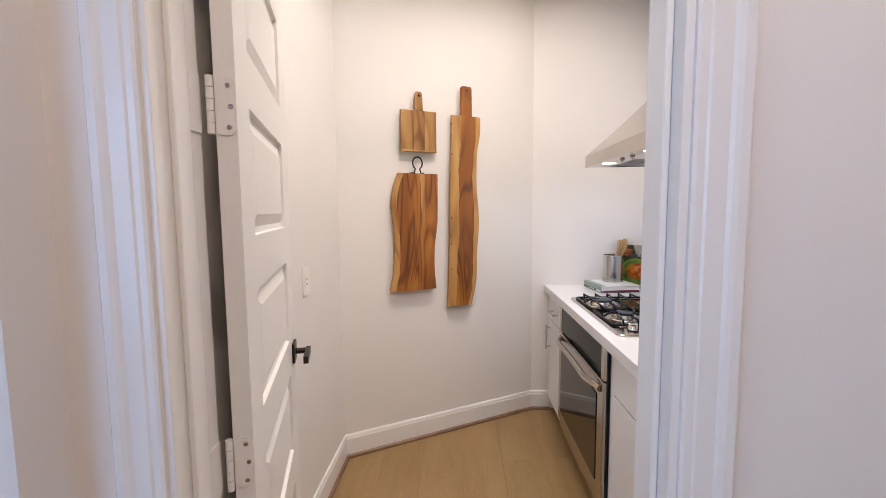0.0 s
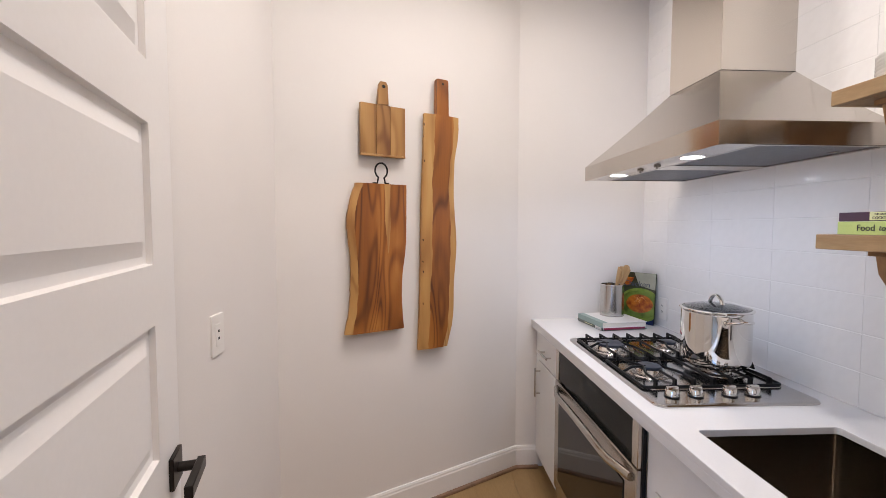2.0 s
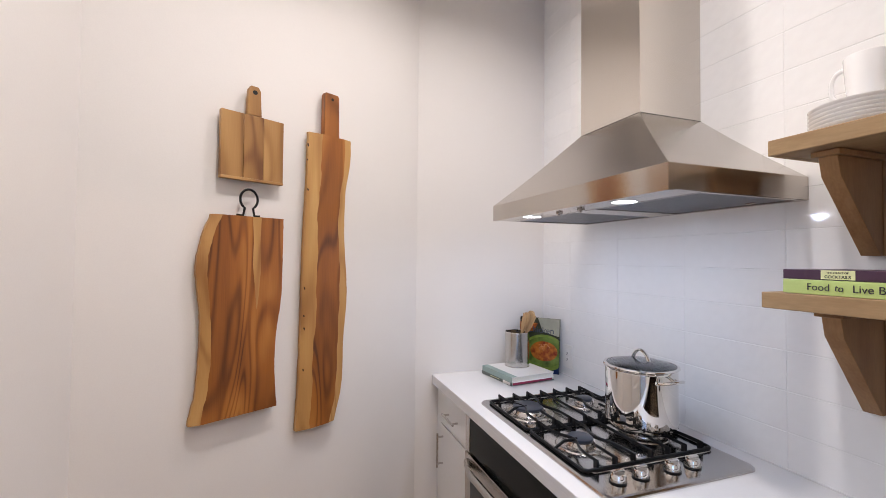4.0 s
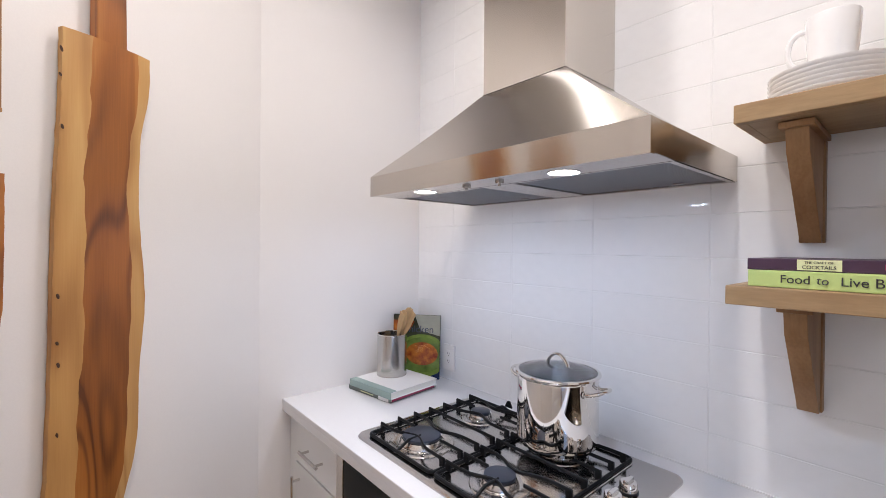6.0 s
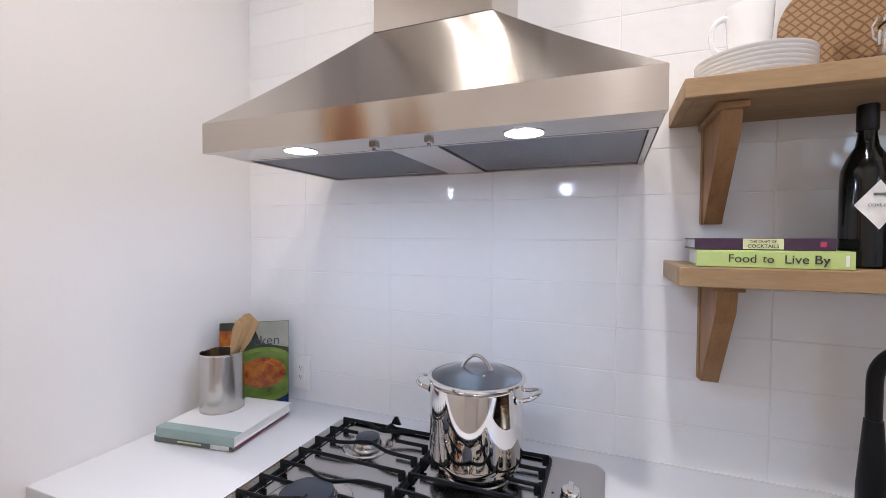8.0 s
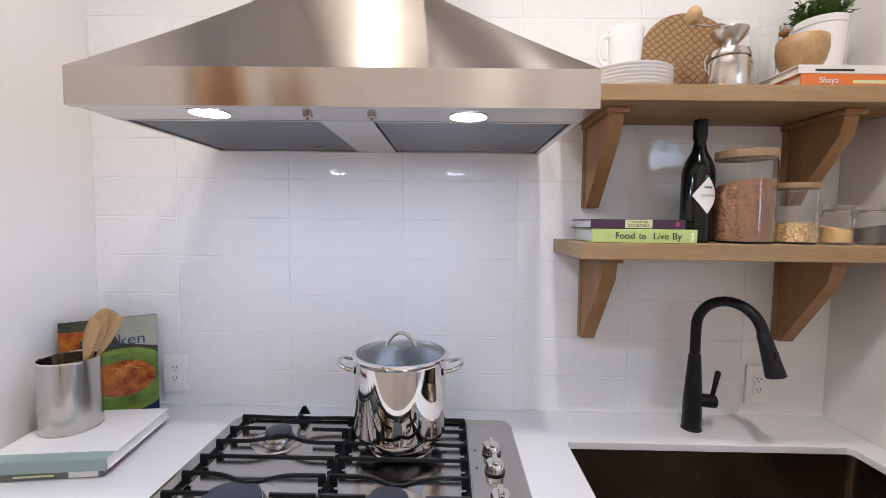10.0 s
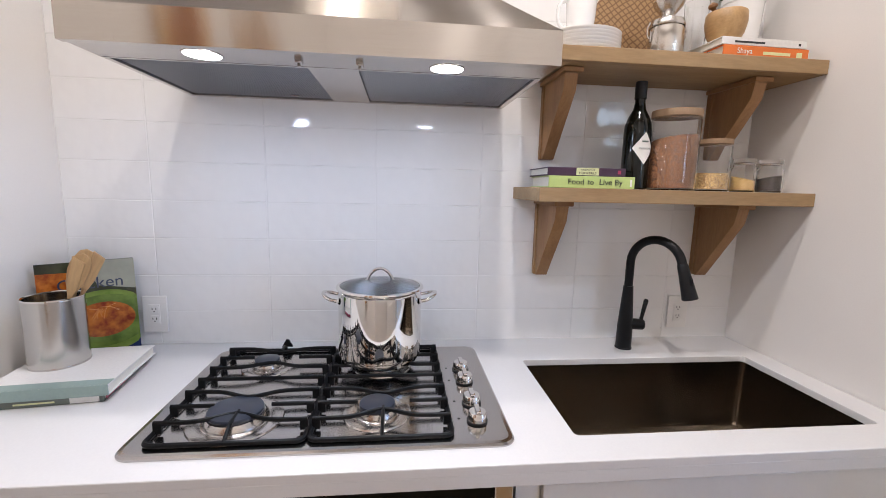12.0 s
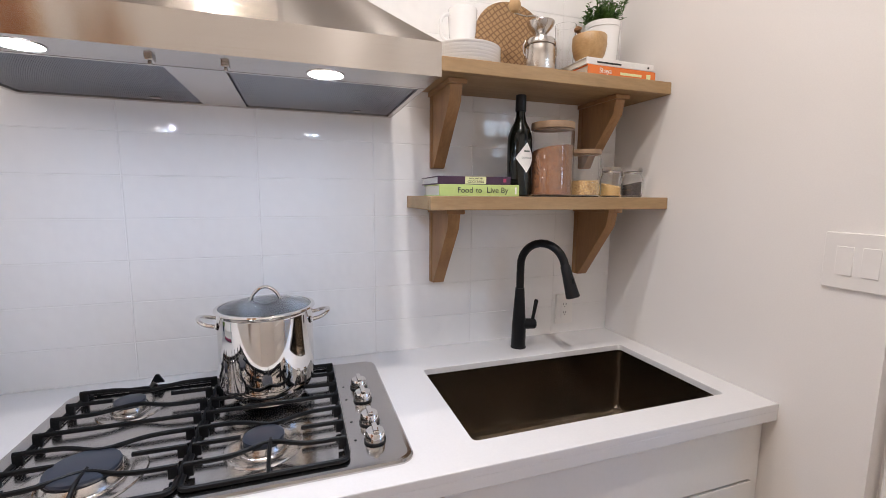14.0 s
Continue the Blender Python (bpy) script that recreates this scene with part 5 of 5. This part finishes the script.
def jar(y, x, r, h, lid_h, fill_h, fill_mat, label, wooden=True, grain=0.0, tilt=0.0):
    t = thing("glass_jar", pose(x, y, 1.4415), label, "jar", "storage jars on the shelf")
    if wooden:
        prof = [(0, 0), (r - 0.004, 0), (r, 0.004), (r, h - 0.006), (r - 0.003, h), (r - 0.005, h), (r - 0.003, h - 0.008), (r - 0.0028, 0.006), (0, 0.005)]
    else:
        prof = [(0, 0), (r - 0.005, 0), (r, 0.006), (r, h * 0.66), (r * 0.94, h * 0.78), (r * 0.80, h * 0.88), (r * 0.80, h), (r * 0.74, h), (r * 0.74, h * 0.88), (r * 0.88, h * 0.77), (r - 0.003, h * 0.65), (r - 0.003, 0.007), (0, 0.005)]
    gl = part("glass", lathe(prof, 48), CLEAR, t, "clear glass body")
    gl.visible_shadow = False
    if wooden:
        part("lid", lathe([(0, h - 0.004), (r - 0.006, h - 0.004), (r - 0.006, h + 0.0005), (r - 0.001, h + 0.001), (r + 0.0005, h + 0.003), (r + 0.0005, h + lid_h - 0.003), (r, h + lid_h), (0, h + lid_h)], 48), LIDWOOD, t, "round pale wooden lid")
    else:
        part("lid", lathe([(0, h + lid_h), (r * 0.84, h + lid_h), (r * 0.88, h + lid_h - 0.003), (r * 0.88, h + 0.002), (r * 0.84, h + 0.0005), (0, h + 0.0005)], 40), CLEAR, t, "clear lid").visible_shadow = False
        part("clamp_band", lathe([(r * 0.82, h - 0.004), (r * 0.835, h - 0.003), (r * 0.835, h - 0.0005), (r * 0.82, h)], 40), STEEL, t)
    rr = r - 0.0045
    b = bmesh.new()
    seg, rows_ = 36, 5
    rim = []
    bot = [b.verts.new((rr * math.cos(2 * math.pi * k / seg), rr * math.sin(2 * math.pi * k / seg), 0.0065)) for k in range(seg)]
    b.faces.new(bot[::-1])
    prev = bot
    rg = random.Random(int(y * 1000))
    for q in range(rows_):
        f = 1 - q / rows_
        cur = [b.verts.new((rr * f * math.cos(2 * math.pi * k / seg), rr * f * math.sin(2 * math.pi * k / seg), fill_h + tilt * f * math.cos(2 * math.pi * k / seg) + tilt * 0.6 * f * math.sin(2 * math.pi * k / seg) + rg.uniform(-1, 1) * grain)) for k in range(seg)]
        for k in range(seg):
            m = (k + 1) % seg
            b.faces.new((prev[k], prev[m], cur[m], cur[k]))
        prev = cur
    b.faces.new(prev)
    part("contents", b, fill_mat, t, angle=60)
    return t


GRAIN1 = material("red_grain", (0.30, 0.125, 0.042), 0.7, scale=170, colour2=(0.06, 0.020, 0.008), bump=0.0015, blotch=0.1)
GRAIN2 = material("pale_oats", (0.66, 0.46, 0.20), 0.7, scale=200, colour2=(0.22, 0.11, 0.035), bump=0.0015, blotch=0.08)
GRAIN3 = material("cane_sugar", (0.62, 0.42, 0.17), 0.7, scale=700, colour2=(0.50, 0.31, 0.11), bump=0.0003, blotch=0.05)
GRAIN4 = material("dark_pepper", (0.012, 0.009, 0.008), 0.7, scale=250, colour2=(0.055, 0.035, 0.025), bump=0.0008)
jar(0.392, 0.500, 0.068, 0.210, 0.022, 0.150, GRAIN1, "large glass jar of red grain, wooden lid", grain=0.0015, tilt=-0.010)
jar(0.270, 0.490, 0.049, 0.136, 0.016, 0.052, GRAIN2, "glass jar of pale oats, wooden lid", grain=0.0015)
jar(0.155, 0.500, 0.036, 0.086, 0.014, 0.040, GRAIN3, "small glass jar of brown sugar", wooden=False, tilt=0.006)
jar(0.066, 0.500, 0.036, 0.086, 0.014, 0.045, GRAIN4, "small glass jar of dark pepper", wooden=False, tilt=-0.006)

# ---- upper shelf ----
for k in range(6):
    R = 0.108
    b = lathe([(0, 0.003), (R * 0.82, 0.0032), (R * 0.94, 0.006), (R - 0.0012, 0.0125), (R, 0.0120), (R - 0.0005, 0.009), (R * 0.955, 0.0035), (R * 0.89, 0.0), (0, 0.0)], 56)
    single("dinner_plate", b, CERAMIC, pose(0.540, 0.683, ZU + 0.0092 * k), "white ceramic plate in a stack on the shelf", "plate", "stacked plates")
mug = thing("mug", pose(0.550, 0.688, ZU + 0.0092 * 5 + 0.0048) @ Matrix.Diagonal((1.02, 1.02, 1.26, 1)), "white ceramic mug standing on the plates", "mug")
part("cup", lathe([(0, 0), (0.030, 0), (0.033, 0.002), (0.040, 0.05), (0.0435, 0.098), (0.0425, 0.1), (0.040, 0.098), (0.036, 0.05), (0.029, 0.006), (0, 0.005)], 40), CERAMIC, mug)
part("handle", tube([(-0.004, 0.036 + 0.034 * math.sin(math.pi * k / 16) ** 0.55, 0.056 + 0.030 * math.cos(math.pi * k / 16)) for k in range(17)], 0.0050, 10), CERAMIC, mug)

# round board with a crossed weave, leaning on the tiles
WEAVE = bpy.data.materials.new("crossed_weave")
WEAVE.use_nodes = True
wt = WEAVE.node_tree
wb = wt.nodes["Principled BSDF"]
wb.inputs["Roughness"].default_value = 0.6
wc = wt.nodes.new("ShaderNodeTexCoord")
ws_ = []
for rot in (38, -52):
    mp = wt.nodes.new("ShaderNodeMapping")
    mp.inputs["Rotation"].default_value = (radians(rot), 0, 0)
    wv = wt.nodes.new("ShaderNodeTexWave")
    wv.bands_direction = "Y"
    wv.inputs["Scale"].default_value, wv.inputs["Distortion"].default_value, wv.inputs["Detail"].default_value = 19, 3.5, 4
    wt.links.new(wc.outputs["Object"], mp.inputs[0])
    wt.links.new(mp.outputs[0], wv.inputs[0])
    ws_.append(wv)
wm = wt.nodes.new("ShaderNodeMath")
wm.operation = "MAXIMUM"
wt.links.new(ws_[0].outputs["Fac"], wm.inputs[0])
wt.links.new(ws_[1].outputs["Fac"], wm.inputs[1])
wr = wt.nodes.new("ShaderNodeValToRGB")
wr.color_ramp.elements[0].color, wr.color_ramp.elements[1].color = (0.33, 0.195, 0.088, 1), (0.16, 0.08, 0.03, 1)
wt.links.new(wm.outputs[0], wr.inputs[0])
wr.color_ramp.elements[0].position = 0.72
wr.color_ramp.elements[1].position = 1.0
wt.links.new(wr.outputs[0], wb.inputs["Base Color"])
single("round_board", moved(lathe([(0, -0.006), (0.133, -0.006), (0.137, -0.003), (0.137, 0.003), (0.133, 0.006), (0, 0.006)], 56), Matrix.Rotation(radians(90), 4, "Y")), WEAVE,
       Matrix.Translation((0.630, 0.478, ZU + 0.1360)) @ Matrix.Rotation(radians(11), 4, "Y"), "round brown board with cross-hatched grain, leaning", "serving board")


def make_grinder():
    t = thing("coffee_grinder", pose(0.520, 0.437, ZU) @ Matrix.Diagonal((1.0, 1.0, 1.13, 1)), "brushed steel hand coffee grinder with clamp lid", "coffee grinder")
    part("canister", lathe([(0, 0), (0.046, 0), (0.048, 0.003), (0.048, 0.070), (0.045, 0.078), (0.045, 0.082), (0, 0.082)], 48), STEEL_Z, t)
    part("lid", lathe([(0.047, 0.081), (0.0485, 0.083), (0.0485, 0.090), (0.044, 0.098), (0.022, 0.103), (0.018, 0.112), (0, 0.112)], 48), STEEL, t)
    part("hopper", lathe([(0.016, 0.110), (0.022, 0.116), (0.038, 0.132), (0.043, 0.143), (0.042, 0.145), (0.040, 0.143), (0.030, 0.128), (0.010, 0.118), (0, 0.118)], 48), STEEL, t)
    part("shaft", tube([(0, 0, 0.116), (0, 0, 0.156)], 0.004, 12), STEEL, t)
    cr = part("crank", tube([(0, 0, 0.155), (-0.006, 0.030, 0.158), (-0.012, 0.060, 0.150), (-0.020, 0.102, 0.150)], 0.0034, 10, flat=0.6), STEEL, t)
    part("crank_ball", lathe([(0, -0.019), (0.011, -0.016), (0.018, -0.006), (0.019, 0.002), (0.014, 0.013), (0.006, 0.019), (0, 0.020)], 24, m=Matrix.Translation((-0.021, 0.104, 0.170))), SPOONWOOD, cr, "pale wooden ball knob")
    for s in (-1, 1):
        pts = [(0, s * 0.049, 0.050), (0, s * 0.058, 0.060), (0, s * 0.060, 0.078), (0, s * 0.052, 0.092)]
        c = part("clamp", tube(pts, 0.0022, 8), STEEL, t, "wire clamp")
        part("catch", box(-0.006, min(s * 0.048, s * 0.053), 0.045, 0.006, max(s * 0.048, s * 0.053), 0.070, 0.001), STEEL, c)
    return t


make_grinder()

bowl = thing("wooden_bowl", pose(0.510, 0.262, ZU + 0.0526) @ Matrix.Diagonal((0.98, 0.98, 0.95, 1)), "pale turned wooden mortar bowl standing on books", "bowl")
part("shell", lathe([(0, 0), (0.034, 0), (0.036, 0.004), (0.050, 0.03), (0.056, 0.06), (0.055, 0.088), (0.052, 0.092), (0.049, 0.088), (0.050, 0.06), (0.044, 0.03), (0.02, 0.014), (0, 0.012)], 48), BOWLWOOD, bowl)
part("pestle", tube([(0.0, 0.0, 0.03), (-0.004, 0.030, 0.075), (-0.006, 0.048, 0.098), (-0.006, 0.050, 0.104), (-0.006, 0.052, 0.110), (-0.006, 0.053, 0.116)], [0.010, 0.007, 0.006, 0.013, 0.012, 0.004], 14), BRACKETWOOD, bowl)


def make_plant():
    t = thing("potted_plant", pose(0.595, 0.147, ZU + 0.0526) @ Matrix.Diagonal((0.95, 0.95, 0.84, 1)), "small green herb in a white ceramic pot on books", "plant")
    part("pot", lathe([(0, 0), (0.048, 0), (0.051, 0.003), (0.060, 0.176), (0.0625, 0.178), (0.0625, 0.198), (0.060, 0.200), (0.057, 0.198), (0.055, 0.184), (0, 0.182)], 48), CERAMIC, t, "white ceramic pot")
    part("soil", lathe([(0.0555, 0.1845), (0, 0.187)], 32), plain("soil", (0.03, 0.02, 0.014), 0.9), t)
    leaf = material("herb_leaf", (0.055, 0.13, 0.025), 0.45, scale=70, colour2=(0.10, 0.20, 0.04), blotch=0.25)
    rg = random.Random(11)
    lv = bmesh.new()
    for k in range(85):
        a, l, sp = rg.uniform(0, 6.28), rg.uniform(0.05, 0.125), rg.uniform(0.1, 1.0)
        base = Vector((0.038 * rg.random() * math.cos(a), 0.038 * rg.random() * math.sin(a), 0.184))
        d = Vector((math.cos(a) * sp, math.sin(a) * sp, 1)).normalized()
        stem = [base + d * l * q + Vector((0, 0, -0.02 * sp * q * q)) for q in (0, 0.33, 0.66, 1)]
        part("stem", tube(stem, 0.0011, 5), leaf, t)
        for q in range(16):
            u = 0.1 + 0.9 * q / 15
            p = stem[0].lerp(stem[3], u)
            la = rg.uniform(0, 6.28)
            ld = Vector((math.cos(la), math.sin(la), rg.uniform(0.0, 0.9))).normalized()
            sd = ld.cross(Vector((0, 0, 1))).normalized()
            ll, lw = rg.uniform(0.013, 0.023), rg.uniform(0.003, 0.0052)
            up = sd.cross(ld) * 0.0015
            vs = [lv.verts.new(p), lv.verts.new(p + ld * ll * 0.5 + sd * lw + up), lv.verts.new(p + ld * ll), lv.verts.new(p + ld * ll * 0.5 - sd * lw + up)]
            lv.faces.new((vs[0], vs[1], vs[2]))
            lv.faces.new((vs[0], vs[2], vs[3]))
    o = part("leaves", lv, leaf, t)
    o["kind"] = "stuff"
    return t


make_plant()
tumbler = single("glass_tumbler", lathe([(0, 0.004), (0.026, 0.004), (0.034, 0.15), (0.036, 0.15), (0.029, 0), (0, 0)], 40), CLEAR, pose(0.606, 0.290, ZU + 0.0526), "clear tall glass on books behind the bowl", "glass")

# ---- recessed ceiling lights ----
# the last fitting is unseen, added to go with the hall's fill lamp
for x, y in DOWNLIGHTS + [(-0.25, -1.25)]:
    d = thing("downlight", pose(x, y, CEIL), "round recessed warm ceiling light, lit", "ceiling light", "recessed ceiling lights")
    part("trim_ring", lathe([(0.066, -0.004), (0.086, -0.006), (0.089, -0.003), (0.089, 0), (0.066, 0)], 40), PLASTIC, d)
    part("lens", lathe([(0, -0.002), (0.066, -0.002), (0.066, 0), (0, 0)], 40), WARMGLOW, d)

# ---- floor planks ----
floor = structure("floor", box(-5.12, -4.12, -0.10, 1.9, YF + 0.14, -0.006), FLOORWOOD, "pale tan wood plank floor", "floor")
PW, PL = 0.23, 1.52
meshes = {}


def plank_mesh(w, l):
    key = (round(w, 3), round(l, 3))
    if key not in meshes:
        meshes[key] = finish("plank", box(0.0003, 0.0003, -0.006, w - 0.0003, l - 0.0003, 0.0, 0.0006, 1), FLOORWOOD)
    return meshes[key]


rg = random.Random(3)
x = -2.2
while x < 1.0:
    y = -2.6 - rg.random() * PL
    while y < YF:
        l = min(PL, YF + 0.1 - y)
        if l > 0.05:
            o = new("plank", plank_mesh(PW, l))
            o.parent = floor
            o.location = (x, y, 0)
        y += PL
    x += PW

# ---- glazed wall tiles ----
TH, TW, G = 0.1178, 0.3430, 0.0020
tile_meshes = {}


def tile_mesh(w, h):
    key = (round(w, 3), round(h, 3))
    if key not in tile_meshes:
        b = box(-0.0003, 0, 0, 0.004, w, h)
        fr = [e for e in b.edges if all(v.co.x < 0 for v in e.verts)]
        bmesh.ops.bevel(b, geom=fr, offset=0.0010, segments=1, affect="EDGES", profile=0.5)
        tile_meshes[key] = finish("tile", b, TILE, False)
    return tile_meshes[key]


z = 0.9026
while z < CEIL - 0.01:
    y = 0.942 - 3 * TW
    while y < YF:
        a, c = max(y, 0.001), min(y + TW, YF - 0.001)
        if c - a > 0.012:
            zb = max(z, 0.911)
            o = new("tile", tile_mesh(c - a - G, min(z + TH, CEIL) - zb - G))
            o.parent = wall_east
            o.location = (XT, a + G / 2, zb + G / 2)
        y += TW
    z += TH
